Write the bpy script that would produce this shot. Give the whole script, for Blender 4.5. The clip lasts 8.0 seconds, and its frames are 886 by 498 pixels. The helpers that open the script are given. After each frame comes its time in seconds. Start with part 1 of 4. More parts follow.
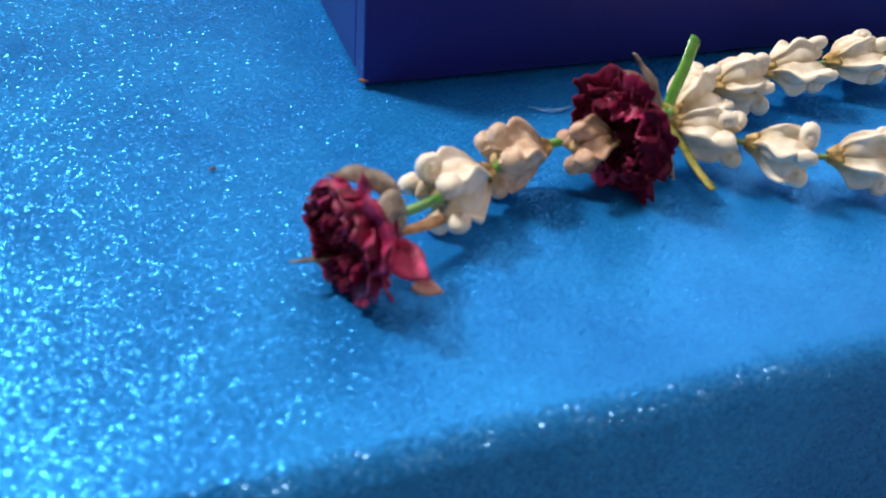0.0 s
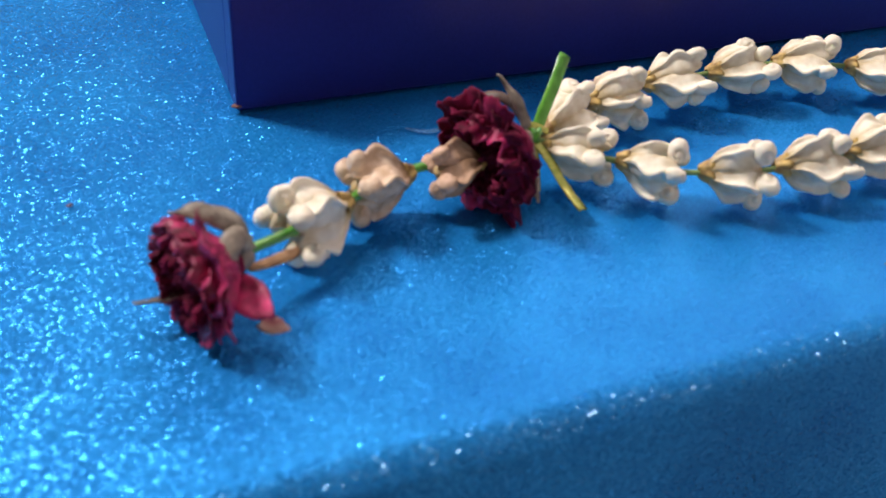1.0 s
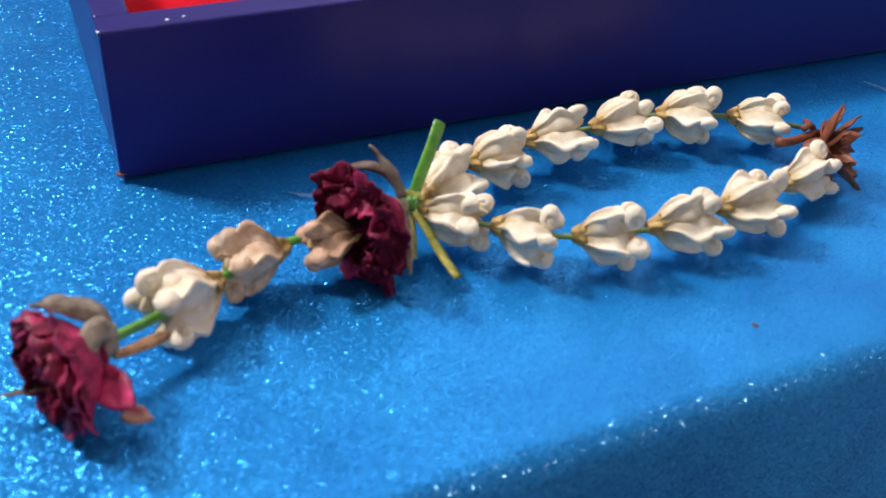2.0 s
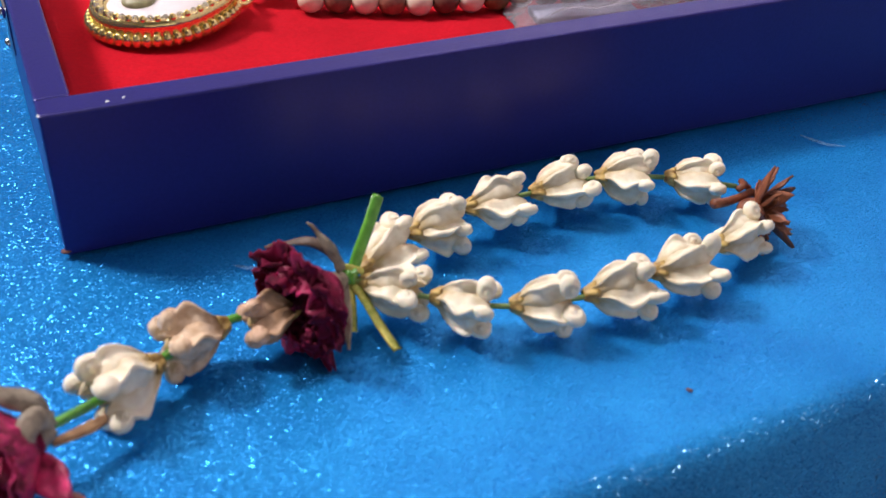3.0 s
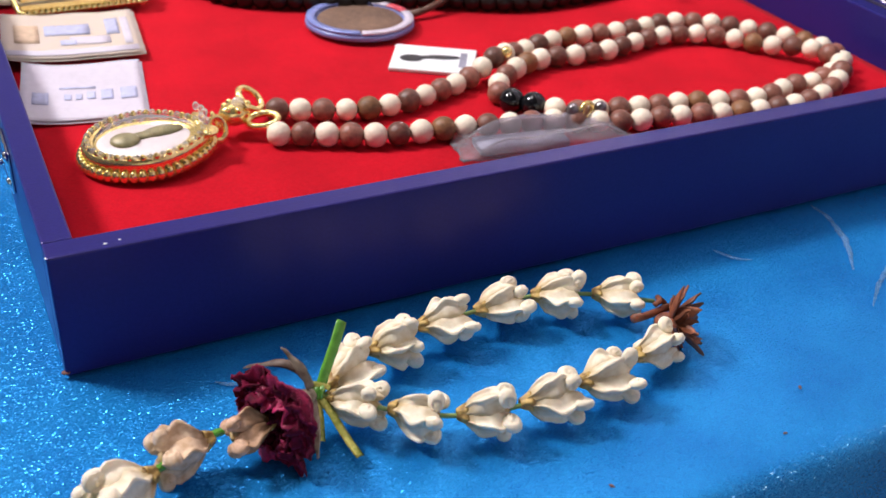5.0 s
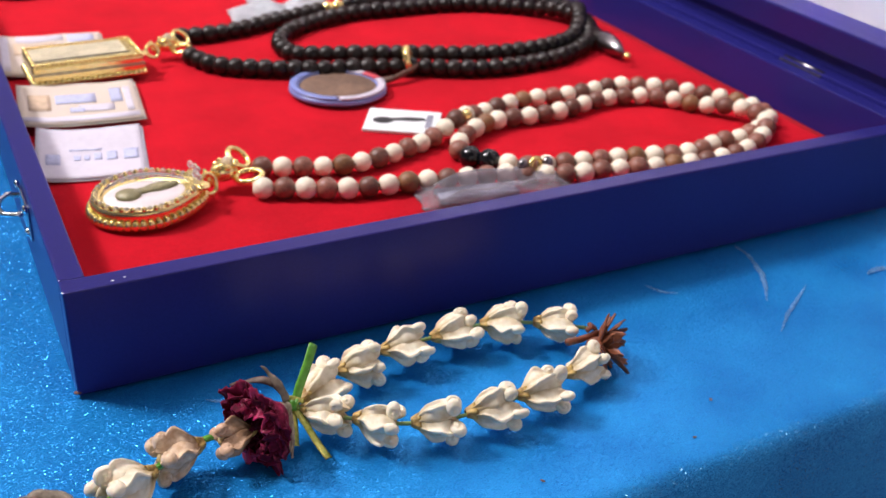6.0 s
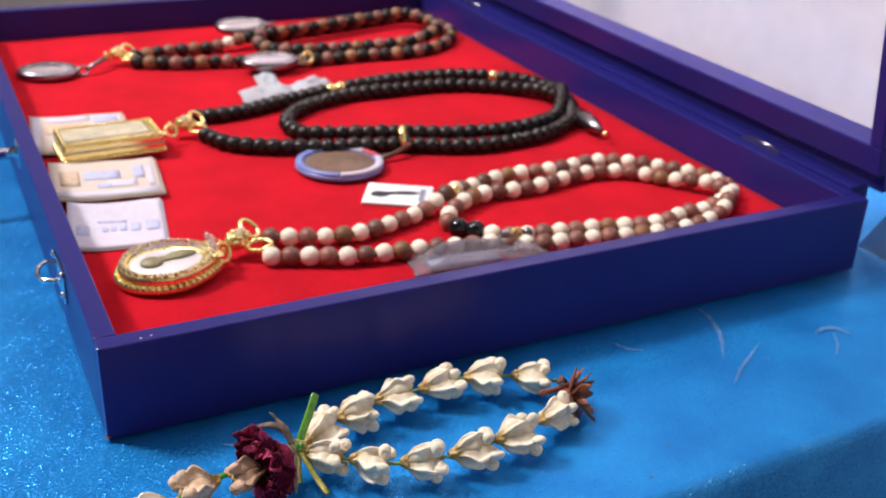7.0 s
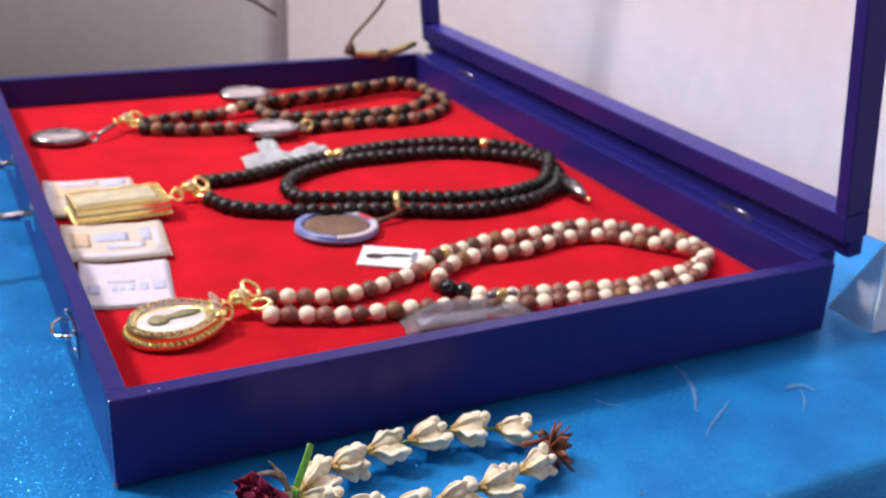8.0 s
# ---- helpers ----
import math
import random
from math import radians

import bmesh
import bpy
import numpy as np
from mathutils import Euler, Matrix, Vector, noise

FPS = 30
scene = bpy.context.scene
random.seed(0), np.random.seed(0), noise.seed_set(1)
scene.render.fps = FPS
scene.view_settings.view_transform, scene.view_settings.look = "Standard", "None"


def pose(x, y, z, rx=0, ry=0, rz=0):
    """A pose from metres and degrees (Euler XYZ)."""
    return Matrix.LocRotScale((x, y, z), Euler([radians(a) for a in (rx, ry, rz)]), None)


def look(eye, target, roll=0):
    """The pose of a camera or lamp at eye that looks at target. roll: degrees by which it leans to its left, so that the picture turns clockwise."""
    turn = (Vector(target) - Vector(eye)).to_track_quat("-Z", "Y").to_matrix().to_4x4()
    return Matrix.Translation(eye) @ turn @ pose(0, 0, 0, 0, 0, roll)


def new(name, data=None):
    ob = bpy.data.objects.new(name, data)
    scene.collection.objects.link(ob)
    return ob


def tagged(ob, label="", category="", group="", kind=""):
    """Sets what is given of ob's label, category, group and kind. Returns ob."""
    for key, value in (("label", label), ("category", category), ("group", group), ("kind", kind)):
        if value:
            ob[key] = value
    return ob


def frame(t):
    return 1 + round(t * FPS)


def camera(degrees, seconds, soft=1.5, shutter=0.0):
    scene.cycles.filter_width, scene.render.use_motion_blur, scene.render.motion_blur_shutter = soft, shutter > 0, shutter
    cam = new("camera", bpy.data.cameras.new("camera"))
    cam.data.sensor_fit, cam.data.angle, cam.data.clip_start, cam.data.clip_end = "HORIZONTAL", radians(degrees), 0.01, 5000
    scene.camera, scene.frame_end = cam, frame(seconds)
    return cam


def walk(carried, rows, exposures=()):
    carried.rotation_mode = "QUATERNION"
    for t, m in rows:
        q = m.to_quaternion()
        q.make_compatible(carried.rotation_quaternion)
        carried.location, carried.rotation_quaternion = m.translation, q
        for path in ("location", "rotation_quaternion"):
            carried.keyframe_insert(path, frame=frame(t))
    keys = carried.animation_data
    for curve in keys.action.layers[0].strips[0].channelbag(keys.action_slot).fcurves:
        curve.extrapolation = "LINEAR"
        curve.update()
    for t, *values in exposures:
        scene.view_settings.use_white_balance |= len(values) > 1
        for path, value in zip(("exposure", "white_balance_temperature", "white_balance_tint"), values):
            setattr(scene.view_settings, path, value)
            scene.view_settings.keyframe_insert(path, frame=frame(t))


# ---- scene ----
cam = camera(45.12, 8.0)
cam.data.dof.use_dof, cam.data.dof.focus_distance, cam.data.dof.aperture_fstop = True, 0.325, 20.0
PATH = [
    (0, (-0.06276, -0.23050, 0.13366), (0.07884, 0.13966, -0.17117), 4.998),
    (0.5, (-0.05078, -0.23057, 0.13506), (0.09196, 0.13780, -0.17141), 4.423),
    (1, (-0.03734, -0.23123, 0.13792), (0.11338, 0.13493, -0.16738), 3.994),
    (1.5, (-0.02660, -0.23208, 0.14214), (0.13170, 0.13142, -0.16251), 3.804),
    (1.7, (-0.02127, -0.23105, 0.14737), (0.13877, 0.12893, -0.16053), 3.876),
    (2.8, (-0.00919, -0.23029, 0.16420), (0.16308, 0.13001, -0.13664), 3.476),
    (3, (-0.00616, -0.23150, 0.16582), (0.16759, 0.13095, -0.13157), 3.159),
    (3.5, (-0.00039, -0.23054, 0.17303), (0.18035, 0.13372, -0.11791), 2.986),
    (4, (-0.00447, -0.23203, 0.17945), (0.18224, 0.13491, -0.10427), 3.292),
    (4.5, (-0.00879, -0.24112, 0.18905), (0.18268, 0.12881, -0.08753), 3.290),
    (4.7, (-0.01242, -0.24541, 0.19322), (0.18128, 0.12559, -0.08036), 3.425),
    (5.8, (-0.02381, -0.29455, 0.21789), (0.18105, 0.08679, -0.03232), 2.965),
    (6, (-0.02689, -0.30440, 0.22208), (0.17696, 0.08072, -0.02312), 2.849),
    (6.5, (-0.03323, -0.32893, 0.23440), (0.17060, 0.06456, 0.00282), 2.514),
    (7, (-0.04180, -0.34701, 0.24678), (0.16545, 0.05179, 0.02768), 2.593),
    (7.5, (-0.04676, -0.36256, 0.25599), (0.16281, 0.04167, 0.04941), 2.650),
    (8, (-0.05153, -0.37391, 0.26165), (0.16079, 0.03502, 0.06748), 2.847),
]
walk(cam, [(t, look(eye, target, roll)) for t, eye, target, roll in PATH])

# ---- light ----
W, D, H, T = 0.3815, 0.529, 0.040, 0.0085     # display case: width, depth, height, wall thickness
FELT = 0.0176                                 # height of the felt lining
CLOTH = Matrix.Rotation(radians(2.2), 4, "Z")  # the table stands slightly askew to the case

world = bpy.data.worlds.new("world")
world.use_nodes = True
world.node_tree.nodes["Background"].inputs[0].default_value = (0.9, 0.92, 1.0, 1)
world.node_tree.nodes["Background"].inputs[1].default_value = 0.25
scene.world = world


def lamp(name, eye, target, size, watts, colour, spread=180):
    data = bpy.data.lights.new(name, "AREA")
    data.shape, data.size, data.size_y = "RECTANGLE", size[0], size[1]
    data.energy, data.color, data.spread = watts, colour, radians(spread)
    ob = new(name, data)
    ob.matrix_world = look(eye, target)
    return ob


lamp("ceiling_lamp_key", (-1.14, 1.02, 1.86), (0.1, 0.0, 0), (0.36, 0.36), 68, (1.0, 0.94, 0.95))
lamp("ceiling_lamp_back", (-0.10, 0.80, 1.58), (0.0, 0.0, 0.0), (1.0, 0.34), 2.5, (0.96, 0.96, 1.0))
# Added fill from in front for the upright faces; no lamp is known there.
lamp("front_fill", (-0.3, -2.0, 0.55), (0.0, 0.0, 0.0), (1.4, 0.8), 4.4, (0.95, 0.97, 1.0))
# Unseen fill, added to brighten the side wall and leave the case alone.
lamp("wall_fill", (0.34, 0.50, 0.46), (0.90, 0.72, 0.34), (0.50, 0.10), 1.1, (1.0, 0.88, 0.91), 130)
# Added, unseen: lights the upper wall so the satin picks it up.
lamp("upper_wall_fill", (-0.25, 0.50, 1.75), (0.545, 0.58, 1.02), (0.70, 0.16), 10, (1.0, 0.95, 0.96), 100)
scene.view_settings.exposure = -0.06

# ---- materials ----


def rgb(c):
    return (*c, 1.0)


def material(name, colour, rough=0.5, metal=0.0, vary=0.15, grain=400.0, bump=0.0, bump_scale=600.0,
             spec=0.5, by_object=0.0, dark=None, large=30.0, **extra):
    """A surface with grain and patches, two scales of colour change, and fine relief."""
    m = bpy.data.materials.new(name)
    m.use_nodes = True
    n, l = m.node_tree.nodes, m.node_tree.links
    p = n["Principled BSDF"]
    p.inputs["Roughness"].default_value, p.inputs["Metallic"].default_value = rough, metal
    p.inputs["Specular IOR Level"].default_value = spec
    tc = n.new("ShaderNodeTexCoord")
    fine, wide = n.new("ShaderNodeTexNoise"), n.new("ShaderNodeTexNoise")
    fine.inputs["Scale"].default_value, wide.inputs["Scale"].default_value = grain, large
    fine.inputs["Detail"].default_value = wide.inputs["Detail"].default_value = 4
    l.new(tc.outputs["Object"], fine.inputs["Vector"])
    l.new(tc.outputs["Object"], wide.inputs["Vector"])
    add = n.new("ShaderNodeMath")
    add.operation = "ADD"
    l.new(fine.outputs["Fac"], add.inputs[0])
    l.new(wide.outputs["Fac"], add.inputs[1])
    ramp = n.new("ShaderNodeMapRange")
    ramp.inputs["From Min"].default_value, ramp.inputs["From Max"].default_value = 0.7, 1.3
    l.new(add.outputs[0], ramp.inputs["Value"])
    mix = n.new("ShaderNodeMix")
    mix.data_type = "RGBA"
    low = dark or tuple(c * (1 - 2 * vary) for c in colour)
    mix.inputs["A"].default_value = rgb(low)
    mix.inputs["B"].default_value = rgb(tuple(min(1.0, c * (1 + vary * 0.5)) for c in colour))
    l.new(ramp.outputs[0], mix.inputs["Factor"])
    out = mix.outputs["Result"]
    if by_object:
        info, hsv, mr = n.new("ShaderNodeObjectInfo"), n.new("ShaderNodeHueSaturation"), n.new("ShaderNodeMapRange")
        mr.inputs["To Min"].default_value, mr.inputs["To Max"].default_value = 1 - by_object, 1 + by_object
        l.new(info.outputs["Random"], mr.inputs["Value"])
        l.new(mr.outputs[0], hsv.inputs["Value"])
        l.new(out, hsv.inputs["Color"])
        out = hsv.outputs["Color"]
    l.new(out, p.inputs["Base Color"])
    if bump:
        tex, b = n.new("ShaderNodeTexNoise"), n.new("ShaderNodeBump")
        tex.inputs["Scale"].default_value, tex.inputs["Detail"].default_value = bump_scale, 5
        b.inputs["Strength"].default_value, b.inputs["Distance"].default_value = bump, 0.0006
        l.new(tc.outputs["Object"], tex.inputs["Vector"])
        l.new(tex.outputs["Fac"], b.inputs["Height"])
        l.new(b.outputs[0], p.inputs["Normal"])
    for key, value in extra.items():
        p.inputs[key.replace("_", " ")].default_value = value
    return m


def stained(m, tint, foot=0.0045, crease=0.0034, strength=0.75):
    """Yellow-brown withering at a petal's foot and down in its inner fold, broken up by noise."""
    n, l = m.node_tree.nodes, m.node_tree.links
    p = n["Principled BSDF"]
    old = p.inputs["Base Color"].links[0].from_socket
    tc, sep, tex = n.new("ShaderNodeTexCoord"), n.new("ShaderNodeSeparateXYZ"), n.new("ShaderNodeTexNoise")
    tex.inputs["Scale"].default_value, tex.inputs["Detail"].default_value = 450, 4
    l.new(tc.outputs["Object"], sep.inputs[0])
    l.new(tc.outputs["Object"], tex.inputs["Vector"])
    facs = []
    for axis, reach in (("Z", foot), ("X", crease)):
        wob, r = n.new("ShaderNodeMath"), n.new("ShaderNodeMapRange")
        wob.operation = "MULTIPLY_ADD"
        wob.inputs[1].default_value = reach * 0.9
        l.new(tex.outputs["Fac"], wob.inputs[0])
        l.new(sep.outputs[axis], wob.inputs[2])
        r.inputs["From Min"].default_value, r.inputs["From Max"].default_value = reach * 0.55, reach * 1.35
        r.inputs["To Min"].default_value, r.inputs["To Max"].default_value = strength, 0.0
        l.new(wob.outputs[0], r.inputs["Value"])
        facs.append(r.outputs[0])
    top = n.new("ShaderNodeMath")
    top.operation = "MAXIMUM"
    l.new(facs[0], top.inputs[0])
    l.new(facs[1], top.inputs[1])
    mix = n.new("ShaderNodeMix")
    mix.data_type = "RGBA"
    l.new(top.outputs[0], mix.inputs["Factor"])
    l.new(old, mix.inputs["A"])
    mix.inputs["B"].default_value = rgb(tint)
    l.new(mix.outputs["Result"], p.inputs["Base Color"])
    return m


def cloth_material():
    """Blue glitter satin: fine weave whose threads glint one by one."""
    m = bpy.data.materials.new("blue_satin")
    m.use_nodes = True
    n, l = m.node_tree.nodes, m.node_tree.links
    p = n["Principled BSDF"]
    tc = n.new("ShaderNodeTexCoord")
    stretch = n.new("ShaderNodeMapping")
    stretch.inputs["Scale"].default_value = (0.8, 1.7, 1.0)
    l.new(tc.outputs["Object"], stretch.inputs["Vector"])
    weave, patch, spark = n.new("ShaderNodeTexVoronoi"), n.new("ShaderNodeTexNoise"), n.new("ShaderNodeTexVoronoi")
    weave.inputs["Scale"].default_value = 3000
    spark.inputs["Scale"].default_value = 3000
    patch.inputs["Scale"].default_value, patch.inputs["Detail"].default_value = 30, 3
    for node in (weave, spark):
        l.new(stretch.outputs[0], node.inputs["Vector"])
    l.new(tc.outputs["Object"], patch.inputs["Vector"])
    sep = n.new("ShaderNodeSeparateColor")
    l.new(weave.outputs["Color"], sep.inputs[0])
    mix = n.new("ShaderNodeMix")
    mix.data_type = "RGBA"
    mix.inputs["A"].default_value = rgb((0.000, 0.100, 0.43))
    mix.inputs["B"].default_value = rgb((0.028, 0.415, 1.0))
    avg = n.new("ShaderNodeMath")
    avg.operation = "MULTIPLY_ADD"
    avg.inputs[1].default_value = 0.6
    l.new(sep.outputs[0], avg.inputs[0])
    l.new(patch.outputs["Fac"], avg.inputs[2])
    mr = n.new("ShaderNodeMapRange")
    mr.inputs["From Min"].default_value, mr.inputs["From Max"].default_value = 0.15, 1.30
    l.new(avg.outputs[0], mr.inputs["Value"])
    l.new(mr.outputs[0], mix.inputs["Factor"])
    l.new(mix.outputs["Result"], p.inputs["Base Color"])
    # the satin's own threads tilt a little; the glitter woven in tilts its own way and catches the lamps
    geo = n.new("ShaderNodeNewGeometry")

    def tilted(gain, bent):
        turn, size, tip, unit, far = (n.new("ShaderNodeVectorMath") for _ in range(5))
        turn.operation, size.operation, tip.operation, unit.operation, far.operation = "SUBTRACT", "SCALE", "ADD", "NORMALIZE", "LENGTH"
        l.new(spark.outputs["Color"], turn.inputs[0])
        turn.inputs[1].default_value = (0.5, 0.5, 0.5)
        l.new(turn.outputs[0], size.inputs[0])
        size.inputs["Scale"].default_value = gain
        if bent:
            by = n.new("ShaderNodeMath")
            by.operation = "MULTIPLY"
            by.inputs[1].default_value = gain
            l.new(turn.outputs[0], far.inputs[0])
            l.new(far.outputs["Value"], by.inputs[0])
            l.new(by.outputs[0], size.inputs["Scale"])
        l.new(geo.outputs["Normal"], tip.inputs[0])
        l.new(size.outputs[0], tip.inputs[1])
        l.new(tip.outputs[0], unit.inputs[0])
        return unit.outputs[0]
    l.new(tilted(1.02, True), p.inputs["Normal"])
    p.inputs["Roughness"].default_value = 0.23
    p.inputs["Metallic"].default_value = 0.48
    p.inputs["Specular IOR Level"].default_value = 0.7
    p.inputs["Specular Tint"].default_value = rgb((0.30, 0.72, 1.0))
    glint = n.new("ShaderNodeBsdfPrincipled")
    glint.inputs["Base Color"].default_value = rgb((0.36, 0.72, 1.0))
    glint.inputs["Metallic"].default_value = 1.0
    glint.inputs["Roughness"].default_value = 0.20
    l.new(tilted(2.2, False), glint.inputs["Normal"])
    pick, some, both = n.new("ShaderNodeSeparateColor"), n.new("ShaderNodeMath"), n.new("ShaderNodeMixShader")
    l.new(weave.outputs["Color"], pick.inputs[0])
    some.operation = "GREATER_THAN"
    some.inputs[1].default_value = 0.60
    l.new(pick.outputs[1], some.inputs[0])
    share = n.new("ShaderNodeMath")
    share.operation = "MULTIPLY"
    share.inputs[1].default_value = 0.08
    l.new(some.outputs[0], share.inputs[0])
    l.new(share.outputs[0], both.inputs["Fac"])
    l.new(p.outputs[0], both.inputs[1])
    l.new(glint.outputs[0], both.inputs[2])
    l.new(both.outputs[0], n["Material Output"].inputs["Surface"])
    return m


SATIN = cloth_material()
CASE = material("blue_lacquer", (0.0175, 0.0160, 0.155), rough=0.34, spec=0.45, Specular_Tint=(0.62, 0.55, 1.0, 1), vary=0.10, grain=900, bump=0.10, bump_scale=1200, large=12)
RED = material("red_felt", (0.58, 0.005, 0.018), rough=0.95, vary=0.16, grain=1500, bump=0.5, bump_scale=2500, spec=0.1,
               Sheen_Weight=0.15, Sheen_Tint=(1, 0.15, 0.15, 1))
CREAM = material("dried_petal", (0.87, 0.80, 0.65), rough=0.55, vary=0.10, grain=500, bump=0.25, bump_scale=700, large=120, dark=(0.82, 0.73, 0.56),
                 by_object=0.06, Subsurface_Weight=0.15, Subsurface_Radius=(0.004, 0.0025, 0.0015))
FADED = material("browned_petal", (0.78, 0.62, 0.46), rough=0.6, vary=0.2, grain=500, bump=0.3, bump_scale=700, large=160, dark=(0.52, 0.33, 0.19), by_object=0.08)
stained(CREAM, (0.46, 0.31, 0.10), 0.0052, 0.0068, 0.9)
stained(FADED, (0.30, 0.16, 0.07), 0.007, 0.0045, 0.85)
WITHERED = stained(material("withered_petal", (0.70, 0.47, 0.33), rough=0.6, vary=0.25, grain=400, bump=0.4, bump_scale=600, large=180, dark=(0.45, 0.25, 0.13)),
                   (0.15, 0.075, 0.03), 0.0105, 0.0052, 0.95)
TAN = material("tan_dry_petal", (0.52, 0.30, 0.16), rough=0.6, vary=0.3, grain=300, bump=0.3, bump_scale=600, large=160, dark=(0.22, 0.10, 0.05))
CALYX = material("dry_calyx", (0.55, 0.38, 0.12), rough=0.5, vary=0.3, grain=500, bump=0.4, bump_scale=600, large=300, dark=(0.22, 0.11, 0.03))
ROSE = material("dried_rose", (0.17, 0.003, 0.030), rough=0.70, vary=0.35, grain=350, bump=0.8, bump_scale=420, large=130, dark=(0.022, 0.001, 0.005),
                by_object=0.5, spec=0.15, Sheen_Weight=0.25, Sheen_Tint=(0.9, 0.1, 0.3, 1))
ROSE_PINK = material("pink_dried_rose", (0.56, 0.022, 0.13), rough=0.55, vary=0.25, grain=350, bump=0.5, bump_scale=500, large=110, dark=(0.10, 0.003, 0.015), by_object=0.2)
ROSE_EDGE = material("pale_petal_edge", (0.55, 0.36, 0.26), rough=0.6, vary=0.25, grain=400, bump=0.4, large=150, dark=(0.40, 0.06, 0.09))
SEPAL = material("grey_dry_sepal", (0.33, 0.28, 0.21), rough=0.65, vary=0.3, grain=400, bump=0.5, bump_scale=500, large=150, dark=(0.11, 0.075, 0.05))
DARK_SEPAL = material("dark_dry_sepal", (0.15, 0.10, 0.075), rough=0.6, vary=0.3, grain=400, bump=0.5, bump_scale=500, large=150, dark=(0.06, 0.035, 0.025))
BROWN = material("dry_brown_flower", (0.27, 0.085, 0.035), rough=0.5, vary=0.3, grain=350, bump=0.4, bump_scale=500, large=150, dark=(0.10, 0.025, 0.012), by_object=0.3)
GREEN = material("green_straw", (0.17, 0.48, 0.06), rough=0.25, vary=0.15, grain=300, bump=0.15, large=90, dark=(0.06, 0.24, 0.02),
                 Transmission_Weight=0.15)
GOLD_STRAW = material("gold_straw", (0.62, 0.54, 0.14), rough=0.2, metal=0.35, vary=0.25, grain=600, bump=0.5, bump_scale=900, large=160, dark=(0.22, 0.26, 0.04))
THREAD = material("green_thread", (0.24, 0.34, 0.10), rough=0.6, vary=0.2)
GOLD = material("gold_plating", (0.98, 0.80, 0.36), rough=0.20, metal=0.85, vary=0.1, grain=500, bump=0.25, bump_scale=900, dark=(0.86, 0.63, 0.22))
CHROME = material("chrome", (0.75, 0.75, 0.76), rough=0.14, metal=1.0, vary=0.06, grain=200, bump=0.03)
SILVER = material("dull_silver", (0.30, 0.27, 0.285), rough=0.28, metal=1.0, vary=0.12, grain=400, bump=0.1)
CRYSTAL = material("clear_crystal", (0.92, 0.92, 0.96), rough=0.04, vary=0.02, Transmission_Weight=0.75, spec=0.8)
WHITE_PLATE = material("white_enamel", (0.60, 0.54, 0.55), rough=0.35, vary=0.04, grain=300, bump=0.08)
OLIVE = material("olive_relief", (0.24, 0.21, 0.10), rough=0.45, vary=0.2, grain=500, bump=0.3)
AMBER = material("old_cream_relief", (0.46, 0.41, 0.28), rough=0.4, vary=0.2, grain=300, bump=0.3, large=120)
WOOD_CREAM = material("cream_bead", (0.90, 0.79, 0.63), rough=0.42, vary=0.07, grain=900, bump=0.35, bump_scale=1500, by_object=0.05)
WOOD_BROWN = material("brown_bead", (0.25, 0.095, 0.066), rough=0.42, vary=0.25, grain=700, bump=0.3, bump_scale=1200, by_object=0.35, dark=(0.11, 0.045, 0.032))
WOOD_TAN = material("tan_bead", (0.27, 0.12, 0.05), rough=0.5, vary=0.25, grain=700, bump=0.3, bump_scale=1200, by_object=0.2)
BLACK_BEAD = material("black_bead", (0.014, 0.008, 0.007), rough=0.36, spec=0.35, vary=0.2, grain=700, bump=0.2, bump_scale=900, by_object=0.4)
JET = material("jet_bead", (0.006, 0.006, 0.008), rough=0.12, vary=0.2)
PAPER = material("white_paper", (0.62, 0.58, 0.67), rough=0.8, vary=0.05, grain=300, bump=0.15, bump_scale=400)
PAPER_PEACH = material("peach_paper", (0.60, 0.50, 0.41), rough=0.8, vary=0.10, grain=300, bump=0.15, large=90, dark=(0.60, 0.52, 0.47))
INK_BLUE = material("pale_blue_ink", (0.52, 0.54, 0.76), rough=0.8, vary=0.12, grain=400)
INK_GREY = material("grey_ink", (0.30, 0.30, 0.38), rough=0.8, vary=0.2, grain=400)
INK_PEACH = material("orange_ink", (0.66, 0.49, 0.35), rough=0.8, vary=0.15, grain=400)
INK_BLACK = material("black_ink", (0.03, 0.03, 0.035), rough=0.5, vary=0.2, grain=400)
BLUE_RIM = material("blue_enamel", (0.22, 0.27, 0.60), rough=0.3, vary=0.08, grain=300)
PALE_RIM = material("pale_enamel", (0.62, 0.56, 0.66), rough=0.3, vary=0.08, grain=300)
RED_RIM = material("red_enamel", (0.62, 0.07, 0.10), rough=0.3, vary=0.08, grain=300)
CLAY = material("brown_clay", (0.20, 0.115, 0.075), rough=0.7, vary=0.25, grain=500, bump=0.5, bump_scale=700)
PLASTIC = material("clear_plastic_film", (0.80, 0.76, 0.84), rough=0.14, vary=0.04, grain=200, bump=0.6, bump_scale=140, Transmission_Weight=0.86, IOR=1.15)
FROSTED = material("frosted_plastic", (0.74, 0.77, 0.82), rough=0.35, vary=0.05, grain=200, Transmission_Weight=0.45, IOR=1.2)
WHITE = material("white_plastic", (0.80, 0.83, 0.85), rough=0.4, vary=0.04, grain=150)
LEATHER = material("brown_cord", (0.13, 0.055, 0.035), rough=0.55, vary=0.25, grain=400, bump=0.4)
BRASS = material("brass_buckle", (0.62, 0.45, 0.20), rough=0.35, metal=0.9, vary=0.15)
GLASS = material("lid_glass", (0.97, 0.96, 0.97), rough=0.03, vary=0.01, Transmission_Weight=1.0, IOR=1.06, spec=0.5)
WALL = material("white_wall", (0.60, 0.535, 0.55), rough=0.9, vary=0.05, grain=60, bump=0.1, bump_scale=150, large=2)
